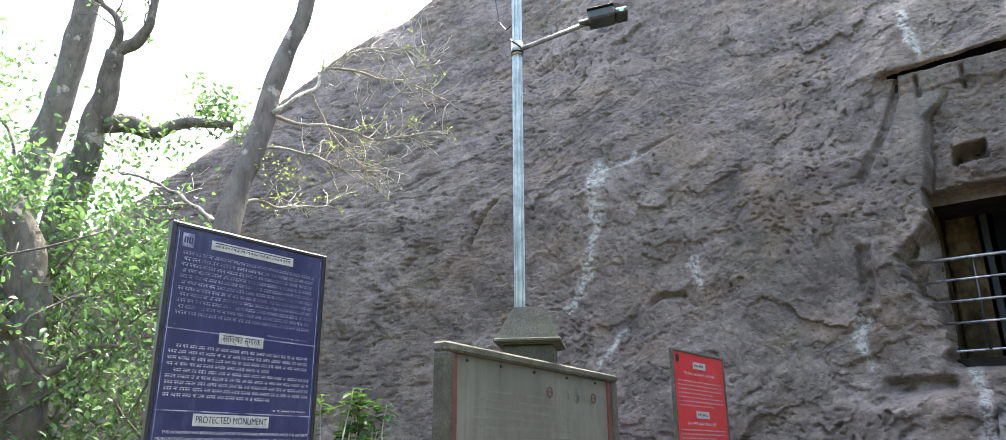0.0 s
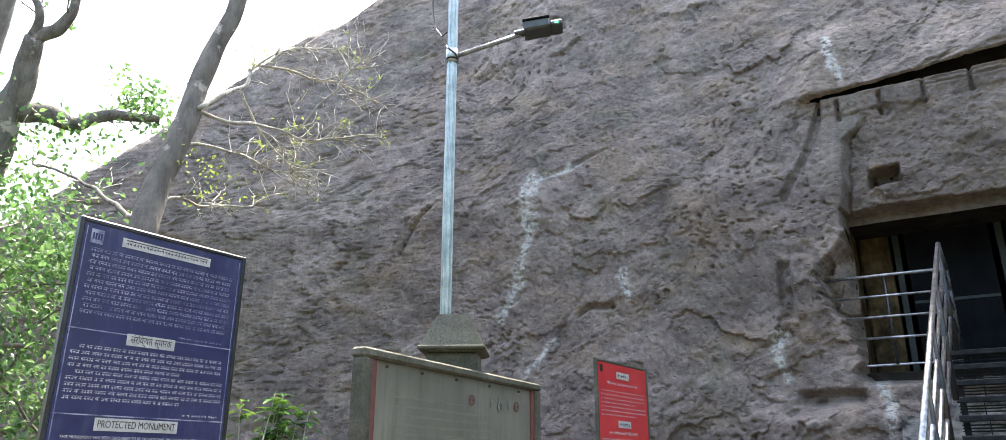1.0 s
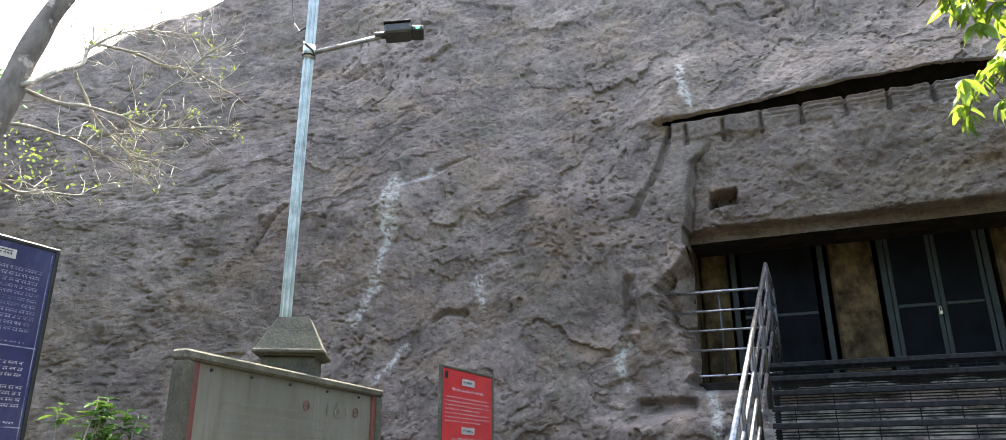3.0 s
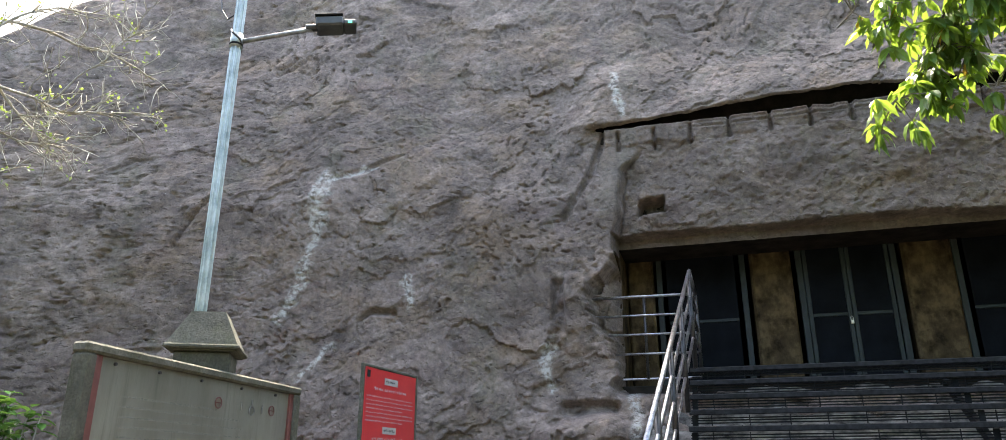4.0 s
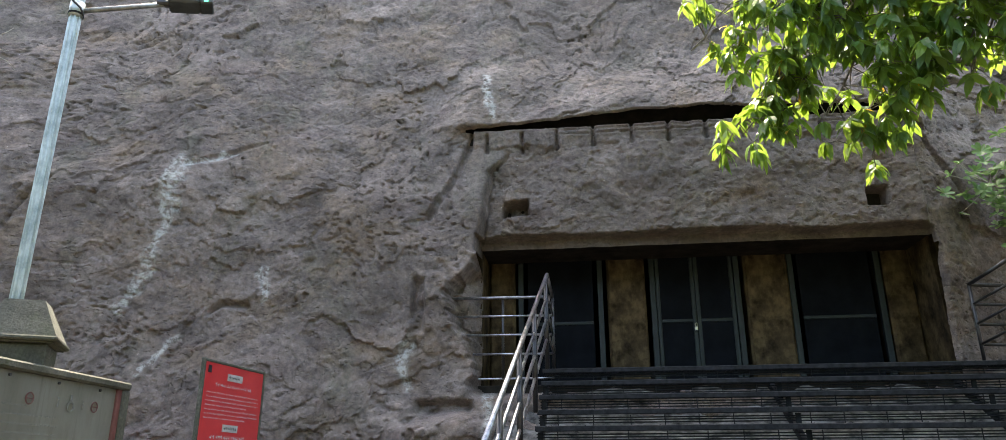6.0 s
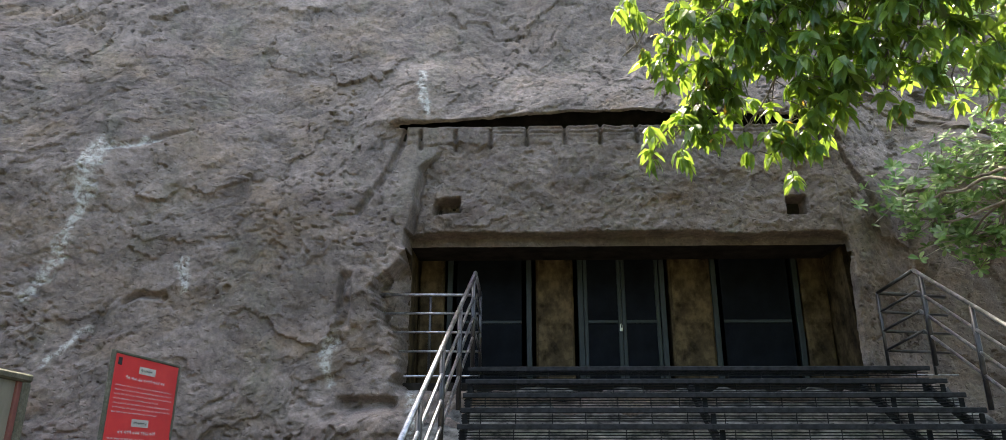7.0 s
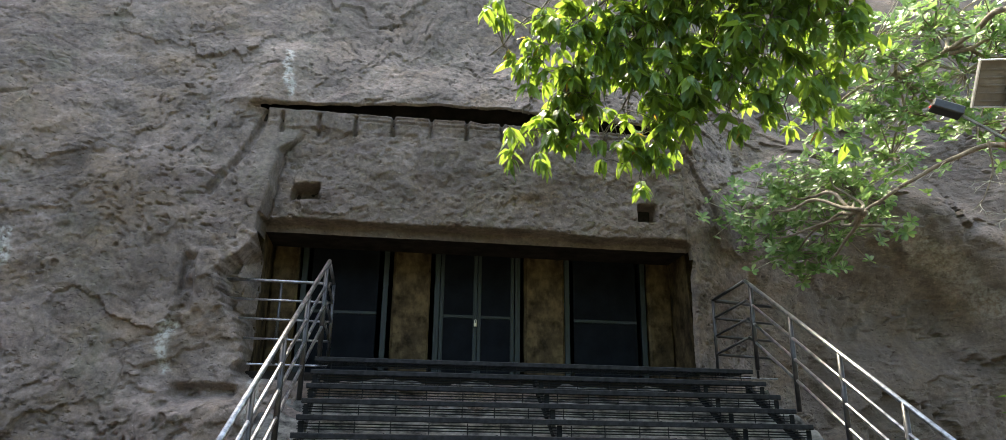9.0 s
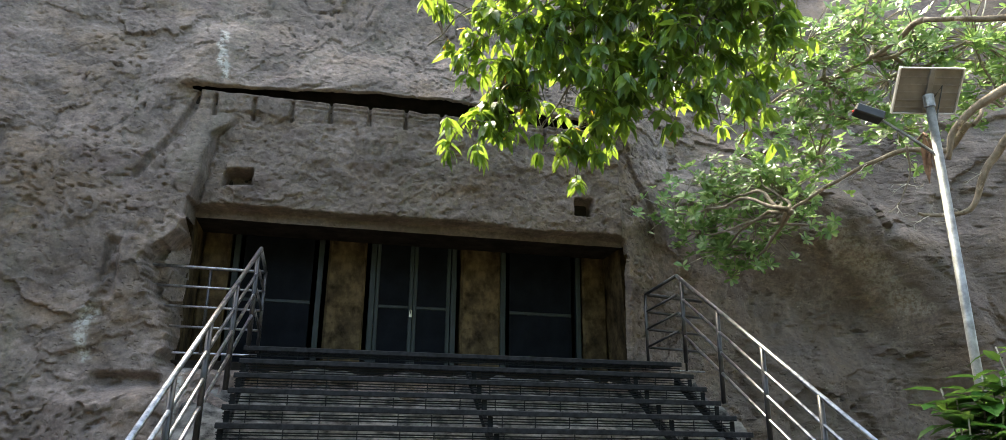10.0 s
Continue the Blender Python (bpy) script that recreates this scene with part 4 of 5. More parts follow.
part("pedestal", Geo().box((-0.18, -0.18, -0.05), (0.18, 0.18, 2.27), 0.012), M_CONC, lamp, "mossy concrete pedestal").location = (0.074, 0.012, 0)
part("pedestal_ledge", Geo().box((-0.24, -0.24, 2.281), (0.24, 0.24, 2.312), 0.01).box((-0.215, -0.215, 2.2705), (0.215, 0.215, 2.2805), 0.003), M_CONC, lamp).location = (0.074, 0.012, 0)
a, b, z0, z1 = 0.225, 0.11, 2.313, 2.55
g.add([(sx * a, sy * a, z0) for sx, sy in ((-1, -1), (1, -1), (1, 1), (-1, 1))] + [(sx * b, sy * b, z1) for sx, sy in ((-1, -1), (1, -1), (1, 1), (-1, 1))],
      [(0, 1, 5, 4), (1, 2, 6, 5), (2, 3, 7, 6), (3, 0, 4, 7), (4, 5, 6, 7), (3, 2, 1, 0)])
part("pedestal_cap", g, M_CONC, lamp, "speckled cement pyramid cap").location = (0.074, 0.012, 0)
g = Geo()
zs = (2.551, 7.0)
for z in zs:
    for k in range(48):
        r = 0.037 + 0.0045 * (1 if k % 6 < 3 else -1)
        g.v.append((r * math.cos(2 * math.pi * k / 48), r * math.sin(2 * math.pi * k / 48), z))
g.f = [(k, (k + 1) % 48, 48 + (k + 1) % 48, 48 + k) for k in range(48)] + [tuple(range(48, 96))]
part("pole", g, M_GALV, lamp, "fluted galvanised pole")
INVL = lamp.matrix_world.inverted()
A, B, C = INVL @ Vector((PX, PY, 4.72)), INVL @ Vector((-2.36, 4.76, 4.92)), INVL @ Vector((-2.05, 4.91, 4.97))
part("clamp", Geo().tube([(0, 0, 4.67), (0, 0, 4.79)], 0.05, 16), M_GALV, lamp, smooth=True)
part("clamp_band", Geo().tube([(0, 0, 4.685), (0, 0, 4.7)], 0.053, 16), M_DARKSTEEL, lamp)
part("arm", Geo().tube([A, B + (C - B) * 0.1], 0.019, 10), M_DULL, lamp, smooth=True)
d = (C - B).normalized()
hm = Matrix.Translation(B) @ d.to_track_quat('X', 'Z').to_matrix().to_4x4()
head = part("lamp_head", Geo().box((0, -0.09, -0.03), (0.22, 0.09, 0.055), 0.014, hm).box((0.2205, -0.085, -0.026), (0.32, 0.085, 0.02), 0.01, hm), M_HEAD, lamp, "black solar lamp housing")
part("neck", Geo().tube([hm @ Vector((-0.08, 0, 0)), hm @ Vector((0.02, 0, 0))], 0.03, 10), M_BLACK, lamp)
part("solar_panel", Geo().box((0.0, -0.1, 0.056), (0.22, 0.1, 0.068), 0.003, hm), M_DARKSTEEL, head)
part("led_lens", Geo().box((0.255, -0.0885, -0.018), (0.285, -0.0855, 0.004), 0.001, hm), M_GLOW, head, "small glowing green LED")
part("cable", Geo().tube([(-0.045, 0.02, 4.98), (-0.1, 0.06, 4.96), (-0.16, 0.1, 5.06), (-0.2, 0.14, 5.3), (-0.2, 0.16, 5.8)], 0.006, 6), M_BLACK, lamp)
part("cable", Geo().tube([(0.052, -0.02, 4.69), (0.03, -0.05, 4.73), (-0.03, -0.05, 4.78), (-0.05, 0, 4.83)], 0.008, 6), M_BLACK, lamp)

# ---- solar lamp by the stair ----
sol = thing("solar_lamp", "galvanised pole with a tilted solar panel and a small floodlight", "street lamp", m=pose(6.3, 5.36, 0, 0, 0, 0))
part("pole", Geo().tube([(0, 0, -0.05), (0, 0, 4.66)], 0.038, 20), M_DULL, sol, smooth=True)
yaw = Matrix.Rotation(radians(-12), 4, 'Z')
pm = Matrix.Translation((0, 0, 4.75)) @ yaw @ Matrix.Rotation(radians(-52), 4, 'X')
panel = part("solar_panel", Geo().box((-0.288, -0.203, 0), (0.288, 0.203, 0.012), 0.002, pm), M_BACK, sol, "panel with pale slatted underside")
part("panel_frame", Geo().box((-0.30, -0.215, -0.02), (-0.288, 0.215, 0.018), 0.002, pm).box((0.288, -0.215, -0.02), (0.30, 0.215, 0.018), 0.002, pm)
     .box((-0.288, -0.215, -0.02), (0.288, -0.203, 0.018), 0.002, pm).box((-0.288, 0.203, -0.02), (0.288, 0.215, 0.018), 0.002, pm), M_ALU, panel)
for v in (-0.13, -0.06, 0.01, 0.08, 0.15):
    part("panel_seam", Geo().box((-0.286, v, -0.006), (0.286, v + 0.012, -0.001), 0.001, pm), M_BACK, panel)
part("panel_bar", Geo().box((-0.025, -0.2, -0.035), (0.025, 0.2, -0.021), 0.003, pm), M_BACK, panel)
part("cable", Geo().tube([pm @ Vector((0.07, 0.06, -0.01)), pm @ Vector((0.1, -0.06, -0.05)), (0.06, -0.02, 4.55), (0.042, 0, 4.45)], 0.006, 6), M_BLACK, sol)
part("bracket", Geo().tube([(0, 0, 4.58), (0, 0, 4.7)], 0.048, 14), M_DULL, sol)
part("arm", Geo().tube([(0, 0, 4.1), (-0.22, 0.09, 4.32), (-0.4, 0.16, 4.48)], 0.014, 8), M_RAIL, sol)
fm = Matrix.Translation((-0.5, 0.2, 4.55)) @ Matrix.Rotation(radians(-20), 4, 'Z') @ Matrix.Rotation(radians(25), 4, 'Y')
fl = part("floodlight", Geo().box((-0.13, -0.07, -0.04), (0.13, 0.07, 0.045), 0.01, fm), M_BLACK, sol, "black floodlight housing")
part("indicator", Geo().box((-0.142, -0.02, -0.035), (-0.131, 0.0, -0.02), 0.001, fm), M_REDLED, fl, "red indicator lamp")


# ---- trees and plants ----
def curve_pts(pts, n=6, wobble=0.0, seed=0):
    """Smooth points through pts, with a little wander."""
    P = [Vector(p) for p in pts]
    P = [P[0] * 2 - P[1]] + P + [P[-1] * 2 - P[-2]]
    out = []
    for i in range(1, len(P) - 2):
        for k in range(n):
            t = k / n
            a, b, c, d = P[i - 1:i + 3]
            p = 0.5 * ((2 * b) + (c - a) * t + (2 * a - 5 * b + 4 * c - d) * t * t + (3 * b - a - 3 * c + d) * t ** 3)
            out.append(p + wobble * noise.noise_vector(p * 3 + Vector((seed, 0, 0))))
    out.append(P[-2])
    return out


def limb(name, pts, r0, r1, material, parent, seg=9, wobble=0.02, seed=0, label="", inv=None):
    c = curve_pts(pts, 7, wobble, seed)
    n = len(c)
    rs = [(r0 + (r1 - r0) * i / (n - 1)) * (1 + 0.12 * noise.noise(c[i] * 4)) for i in range(n)]
    part(name, Geo().tube([inv @ p for p in c], rs, seg), material, parent, label, smooth=True)
    return c


def at_base(name, label, category, x, y, z=0.0, group=""):
    t = thing(name, label, category, group)
    t.location = (x, y, z)
    return t, Matrix.Translation((-x, -y, -z))


def rand_dir(rnd):
    while True:
        v = Vector((rnd.uniform(-1, 1), rnd.uniform(-1, 1), rnd.uniform(-1, 1)))
        if 0.1 < v.length < 1:
            return v.normalized()


def twiglets(parent, stem, inv, rnd, count, length, r, material, leaves=None, leaf_len=0.05, leafy=0.3, name="twig"):
    """Thin side shoots along a stem; some carry small leaves, which go into the geometry given."""
    for k in range(count):
        i = rnd.randrange(len(stem) // 3, len(stem))
        p = stem[i]
        d = (stem[min(i + 1, len(stem) - 1)] - stem[max(i - 1, 0)]).normalized()
        d = (d + 0.9 * rand_dir(rnd) + Vector((0, 0, 0.25))).normalized()
        L = length * rnd.uniform(0.5, 1.2)
        pts = [p]
        for s in range(4):
            d = (d + 0.35 * rand_dir(rnd)).normalized()
            pts.append(pts[-1] + d * L / 4)
        g = Geo().tube([inv @ q for q in pts], [r, r * 0.8, r * 0.65, r * 0.5, r * 0.3], 5)
        for s in (2, 3):
            e = (d + rand_dir(rnd)).normalized()
            g.tube([inv @ pts[s], inv @ (pts[s] + e * L * 0.2), inv @ (pts[s] + (e + 0.4 * rand_dir(rnd)) * L * 0.4)], [r * 0.6, r * 0.45, r * 0.25], 4)
        part(name, g, material, parent, smooth=True)
        if leaves is not None and rnd.random() < leafy:
            for m in range(rnd.randrange(4, 9)):
                q = pts[rnd.randrange(2, 5)] + rand_dir(rnd) * 0.03
                leaves.leaf(inv @ q, rand_dir(rnd) + Vector((0, 0, 0.2)), rand_dir(rnd), leaf_len * rnd.uniform(0.7, 1.3), leaf_len * 0.5)


# leaning tree beside the blue board
rnd = random.Random(11)
tree, inv = at_base("leaning_tree", "leaning grey-barked tree with bare pale twigs and few leaves", "tree", -4.75, 3.05)
trunk = limb("trunk", [(-4.75, 3.05, -0.1), (-4.72, 3.12, 1.6), (-4.69, 3.16, 2.96), (-4.73, 3.24, 3.4), (-4.7, 3.34, 3.91), (-4.7, 3.46, 4.48), (-4.67, 3.58, 5.03), (-4.6, 3.68, 5.58), (-4.5, 3.85, 6.8)],
             0.125, 0.06, M_BARK, tree, 14, 0.03, 1, "", inv)
few = Geo()
LIMB_ROWS = (([(-4.6, 3.44, 4.22), (-4.62, 3.83, 4.62), (-4.72, 4.0, 4.93), (-4.54, 4.6, 5.06), (-4.37, 5.26, 5.03)], 0.03, 14),
         ([(-4.66, 3.92, 4.85), (-4.54, 4.09, 5.06), (-4.37, 4.46, 5.25)], 0.018, 6),
         ([(-4.62, 3.44, 4.24), (-4.61, 4.07, 4.33), (-4.67, 4.59, 4.44), (-4.39, 5.3, 4.69)], 0.026, 16),
         ([(-4.64, 3.83, 4.6), (-4.72, 4.17, 4.24), (-4.69, 4.59, 4.14)], 0.02, 8),
         ([(-4.66, 3.38, 3.96), (-4.66, 3.71, 4.0), (-4.76, 4.22, 4.07), (-4.68, 4.76, 4.12)], 0.022, 12),
         ([(-4.74, 3.28, 3.33), (-4.79, 3.48, 3.5), (-4.83, 3.76, 3.56), (-4.81, 4.22, 3.68)], 0.025, 8),
         ([(-4.55, 4.4, 4.42), (-4.2, 4.57, 4.9), (-4.15, 4.74, 5.22)], 0.012, 10),
         ([(-4.73, 3.25, 3.42), (-5.2, 3.35, 3.4), (-5.74, 3.42, 3.7), (-6.52, 3.51, 4.06), (-7.5, 3.62, 4.44)], 0.04, 4))
for k, (pts, r, n) in enumerate(LIMB_ROWS):
    stem = limb("limb", pts, r * 0.7, r * 0.25, M_TWIG if k < 7 else M_BARK, tree, 8, 0.06, k + 3, "", inv)
    twiglets(tree, stem, inv, rnd, int(n * 2.0), 0.4, 0.0065, M_TWIG, few, 0.036, 0.22)
for c, n in (((-4.78, 3.75, 3.8), 45), ((-4.5, 4.6, 4.5), 18), ((-4.7, 3.55, 3.85), 35), ((-4.45, 5.1, 4.75), 14)):
    for i in range(n):
        p = Vector(c) + Vector((rnd.gauss(0, 0.12), rnd.gauss(0, 0.2), rnd.gauss(0, 0.09)))
        few.leaf(inv @ p, rand_dir(rnd), rand_dir(rnd), rnd.uniform(0.025, 0.045), 0.018)
tagged(part("crown", few, M_YOUNG, tree, "sparse small yellow-green leaves"), kind="stuff")

# straight trunk and forked trunk further off
palm, inv = at_base("straight_tree", "tall straight grey trunk with ringed bark", "tree", -10.3, 3.55)
limb("trunk", [(-10.3, 3.55, -0.1), (-9.78, 3.57, 4.44), (-9.24, 3.58, 5.86), (-8.61, 3.43, 7.11), (-7.9, 3.2, 9.0)], 0.2, 0.12, M_PALM, palm, 14, 0.015, 8, "", inv)
fork, inv = at_base("forked_tree", "forked tree with a thick mossy trunk and side limb", "tree", -9.2, 3.6)
limb("trunk", [(-9.2, 3.6, -0.1), (-8.7, 3.64, 4.24), (-8.49, 3.66, 4.83), (-8.18, 3.64, 5.56), (-7.96, 3.57, 6.05)], 0.24, 0.1, M_BARK, fork, 14, 0.05, 9, "", inv)
fl = Geo()
for pts, r in (([(-7.96, 3.57, 6.0), (-7.8, 3.73, 6.2), (-7.62, 3.77, 6.45), (-7.51, 3.67, 6.9)], 0.09), ([(-7.95, 3.55, 6.0), (-7.85, 3.48, 6.35), (-7.96, 3.32, 6.6)], 0.06),
               ([(-8.26, 3.7, 5.25), (-8.15, 3.98, 5.31), (-8.02, 4.27, 5.27), (-7.78, 4.52, 5.47), (-7.53, 4.93, 5.5)], 0.12)):
    stem = limb("limb", pts, r, r * 0.4, M_BARK, fork, 9, 0.05, 4, "", inv)
    twiglets(fork, stem, inv, rnd, 8, 0.5, 0.012, M_BARK, fl, 0.08, 0.6)
for c, n, s in (((-7.55, 4.85, 5.6), 160, 0.2), ((-7.9, 4.2, 5.1), 150, 0.25), ((-8.3, 3.9, 4.9), 200, 0.35), ((-9.9, 2.75, 6.2), 420, 0.45), ((-10.2, 2.85, 5.4), 520, 0.5), ((-10.0, 3.0, 4.7), 520, 0.5), ((-9.2, 3.3, 4.6), 400, 0.4), ((-7.7, 4.7, 5.75), 200, 0.16), ((-8.5, 3.9, 4.4), 300, 0.3)):
    if c[1] < 3.1:
        limb("limb", [(-8.95, 3.62, 3.0), Vector(c) * 0.5 + Vector((-8.9, 3.62, 4.0)) * 0.5, c], 0.03, 0.01, M_BARK, fork, 6, 0.1, n, "", inv)
    for i in range(n):
        p = Vector(c) + Vector((rnd.gauss(0, s), rnd.gauss(0, s), rnd.gauss(0, s * 0.7)))
        fl.leaf(inv @ p, rand_dir(rnd), rand_dir(rnd), rnd.uniform(0.06, 0.1), 0.042)
tagged(part("crown", fl, M_SMALL, fork, "thin small-leaved foliage"), kind="stuff")

# undergrowth in front of the cliff
under, inv = at_base("undergrowth", "dense light-green small-leaved undergrowth with bare stems", "bush", -8.0, 3.6)
gl = Geo()
for i in range(1500):
    c = Vector((-7.9 + rnd.gauss(0, 0.55), rnd.uniform(2.2, 4.75), 0))
    top = 4.3 + 0.3 * noise.noise((c.y * 2, 1, 3)) - 0.25 * max(c.y - 4.2, 0) * 3
    c.z = 1.2 + (top - 1.2) * rnd.random() ** 0.8
    if noise.noise((c.x * 1.6, c.y * 1.6, c.z * 1.6)) < -0.2:
        continue
    for m in range(9):
        p = c + Vector((rnd.gauss(0, 0.1), rnd.gauss(0, 0.13), rnd.gauss(0, 0.07)))
        gl.leaf(inv @ p, rand_dir(rnd) + Vector((0.5, 0, -0.1)), Vector((0, 0, 1)) + 0.7 * rand_dir(rnd), rnd.uniform(0.05, 0.11), rnd.uniform(0.03, 0.05))
tagged(part("foliage", gl, M_SMALL, under), kind="stuff")
for i in range(26):
    b = Vector((-7.9 + rnd.gauss(0, 0.4), rnd.uniform(2.3, 4.6), 0))
    limb("stem", [b, b + Vector((rnd.gauss(0, 0.2), rnd.gauss(0, 0.3), 1.4)), b + Vector((rnd.gauss(0, 0.4), rnd.gauss(0, 0.5), 2.6)), b + Vector((rnd.gauss(0, 0.6), rnd.gauss(0, 0.8), 3.5))],
         0.022, 0.008, M_BARK, under, 6, 0.08, i, "", inv)
stump, inv = at_base("old_trunk", "thick pale-patched old trunk among undergrowth", "tree", -7.85, 3.15)
limb("trunk", [(-7.85, 3.2, -0.1), (-7.8, 3.18, 1.7), (-7.7, 3.1, 2.6), (-7.75, 3.0, 3.4), (-7.95, 2.8, 4.0)], 0.3, 0.13, M_BARK, stump, 14, 0.06, 21, "", inv)
limb("limb", [(-7.7, 3.1, 2.5), (-7.5, 2.7, 2.8), (-7.45, 2.3, 3.1)], 0.07, 0.03, M_BARK, stump, 8, 0.05, 22, "", inv)
limb("limb", [(-7.6, 3.2, 2.2), (-7.3, 3.5, 2.5), (-7.1, 3.75, 2.55)], 0.04, 0.015, M_BARK, stump, 8, 0.05, 23, "", inv)


def leaf_mesh(name, length, width, material, droop, fold=0.25):
    return Geo().leaf((0, 0, 0), (1, 0, 0), (0, 0, 1), length, width, fold, droop).mesh(name, material)


def leaf_at(me, p, way, up, parent, inv, s=1.0):
    way = Vector(way).normalized()
    side = way.cross(Vector(up))
    side = side.normalized() if side.length > 1e-3 else way.orthogonal().normalized()
    nrm = side.cross(way)
    m = Matrix((way, -side, nrm)).transposed().to_4x4()
    ob = part("leaf", me, None, parent)
    ob.matrix_basis = Matrix.Translation(inv @ Vector(p)) @ m @ Matrix.Diagonal((s, s, s, 1))
    return ob


def leafy_plant(name, label, base, heads, leaves_each, length, width, spread, seed):
    """Upright stems with whorls of broad leaves, every leaf a part."""
    rnd = random.Random(seed)
    t, inv = at_base(name, label, "shrub", *base)
    kinds = [leaf_mesh("leaf", length * k, width * k, M_BROAD, d) for k, d in ((1, 0.25), (0.85, 0.35), (1.1, 0.15))]
    for h in heads:
        h = Vector(h)
        foot = Vector((base[0] + rnd.gauss(0, 0.08), base[1] + rnd.gauss(0, 0.08), 0))
        limb("stem", [foot, foot.lerp(h, 0.5) + Vector((rnd.gauss(0, 0.05), rnd.gauss(0, 0.05), 0)), h], 0.012, 0.006, M_TWIG, t, 6, 0.02, seed, "", inv)
        for k in range(leaves_each):
            a = k * 2.4 + rnd.uniform(-0.3, 0.3)
            lift = rnd.uniform(-0.35, 0.6)
            leaf_at(rnd.choice(kinds), h - Vector((0, 0, 0.022 * k * spread)), (math.cos(a), math.sin(a), lift), (0, 0, 1), t, inv, rnd.uniform(0.75, 1.15))


rs = random.Random(5)
leafy_plant("broadleaf_shrub", "small shrub with glossy broad green leaves by the blue board", (-5.5, 5.15, 0),
            [(-5.55 + rs.gauss(0, 0.12), 5.3 + rs.gauss(0, 0.2), rs.uniform(1.7, 2.2)) for i in range(20)], 10, 0.17, 0.085, 1.0, 6)
leafy_plant("broadleaf_plant", "bushy plant with large glossy dark-green leaves by the lamp pole", (5.35, 4.45, 0),
            [(5.33 + rs.gauss(0, 0.17), 4.42 + rs.gauss(0, 0.17), rs.uniform(1.62, 2.06)) for i in range(17)], 11, 0.25, 0.14, 1.2, 7)
leafy_plant("broadleaf_plant", "tall glossy-leaved plant at the foot of the cliff", (6.0, 4.3, 0),
            [(6.0 + rs.gauss(0, 0.12), 4.3 + rs.gauss(0, 0.12), rs.uniform(1.9, 2.3)) for i in range(6)], 9, 0.24, 0.085, 1.2, 8)

# overhanging branch with long hanging leaves
rnd = random.Random(21)
over, inv = at_base("overhanging_tree", "overhanging leafy branch with long glossy sunlit green leaves", "tree", 8.8, 3.2)
limb("trunk", [(8.8, 3.2, -0.1), (8.7, 3.3, 3.0), (8.2, 3.6, 6.0), (7.0, 4.2, 7.6)], 0.3, 0.16, M_BARK, over, 12, 0.05, 31, "", inv)
ROOT = Vector((5.2, 5.2, 6.9))
limb("limb", [(7.0, 4.2, 7.6), (6.1, 4.7, 7.2), ROOT], 0.15, 0.06, M_BARK, over, 9, 0.04, 32, "", inv)
mango = Geo()
dry = Geo()
TIPS = ((1.78, 6.42, 5.2), (2.1, 6.75, 4.42), (2.42, 6.6, 4.75), (2.95, 6.6, 4.55), (3.3, 6.65, 4.15), (2.3, 6.3, 5.6), (3.0, 6.2, 5.2), (3.45, 6.2, 5.0), (3.9, 6.1, 4.75),
        (4.2, 5.8, 5.1), (4.45, 5.9, 4.65), (4.72, 5.9, 4.42), (4.9, 5.6, 5.0), (3.6, 5.8, 5.7), (2.9, 6.0, 5.9), (4.4, 5.6, 5.6), (2.55, 6.5, 5.05), (3.7, 6.3, 4.9), (2.25, 6.8, 4.5), (2.6, 6.75, 4.5), (3.15, 6.7, 4.3), (3.55, 6.55, 4.5), (4.0, 6.2, 4.6), (2.05, 6.5, 5.0))
spots = []
for k, tip in enumerate(TIPS):
    tip = Vector(tip)
    mid1 = ROOT.lerp(tip, 0.4) + Vector((0, 0, 0.45 - 0.1 * (k % 3))) + 0.12 * rand_dir(rnd)
    mid2 = ROOT.lerp(tip, 0.75) + Vector((0, 0, 0.3)) + 0.1 * rand_dir(rnd)
    stem = limb("branch", [ROOT, mid1, mid2, tip], 0.024, 0.006, M_BARK, over, 6, 0.06, 40 + k, "", inv)
    n = len(stem)
    for m in range(29):
        i = int(n * (0.48 + 0.52 * (m / 28) ** 0.8)) - 1
        p = stem[max(i, 3)] + Vector((rnd.gauss(0, 0.15), rnd.gauss(0, 0.15), rnd.gauss(-0.05, 0.11)))
        part("twig", Geo().tube([inv @ stem[max(i, 3)], inv @ (stem[max(i, 3)].lerp(p, 0.5) + Vector((0, 0, 0.03))), inv @ p], [0.006, 0.005, 0.003], 5), M_BARK, over)
        spots.append(p)
kinds = [leaf_mesh("leaf", 0.19 * k, 0.074 * k, M_MANGO, d) for k, d in ((1, 0.35), (0.85, 0.55), (1.12, 0.25))]
made = 0
for p in spots:
    turn, hang = rnd.uniform(0, 6.28), rnd.uniform(-1.5, -0.2)
    for m in range(rnd.randrange(6, 10)):
        a = turn + m * 2.4 + rnd.uniform(-0.25, 0.25)
        way = Vector((math.cos(a), math.sin(a), hang + rnd.uniform(-0.5, 0.5)))
        q = p + 0.02 * rand_dir(rnd)
        up = Vector((0, 0, 1)) + 0.5 * rand_dir(rnd)
        if made < 290 and p.x < 3.4 and rnd.random() < 0.35:
            leaf_at(rnd.choice(kinds), q, way, up, over, inv, rnd.uniform(0.75, 1.2))
            made += 1
        elif rnd.random() < 0.012:
            dry.leaf(inv @ q, way, up, 0.15, 0.05, 0.25, 0.3)
        else:
            mango.leaf(inv @ q, way, up, rnd.uniform(0.13, 0.22), rnd.uniform(0.055, 0.08), 0.2, rnd.uniform(0.2, 0.6))
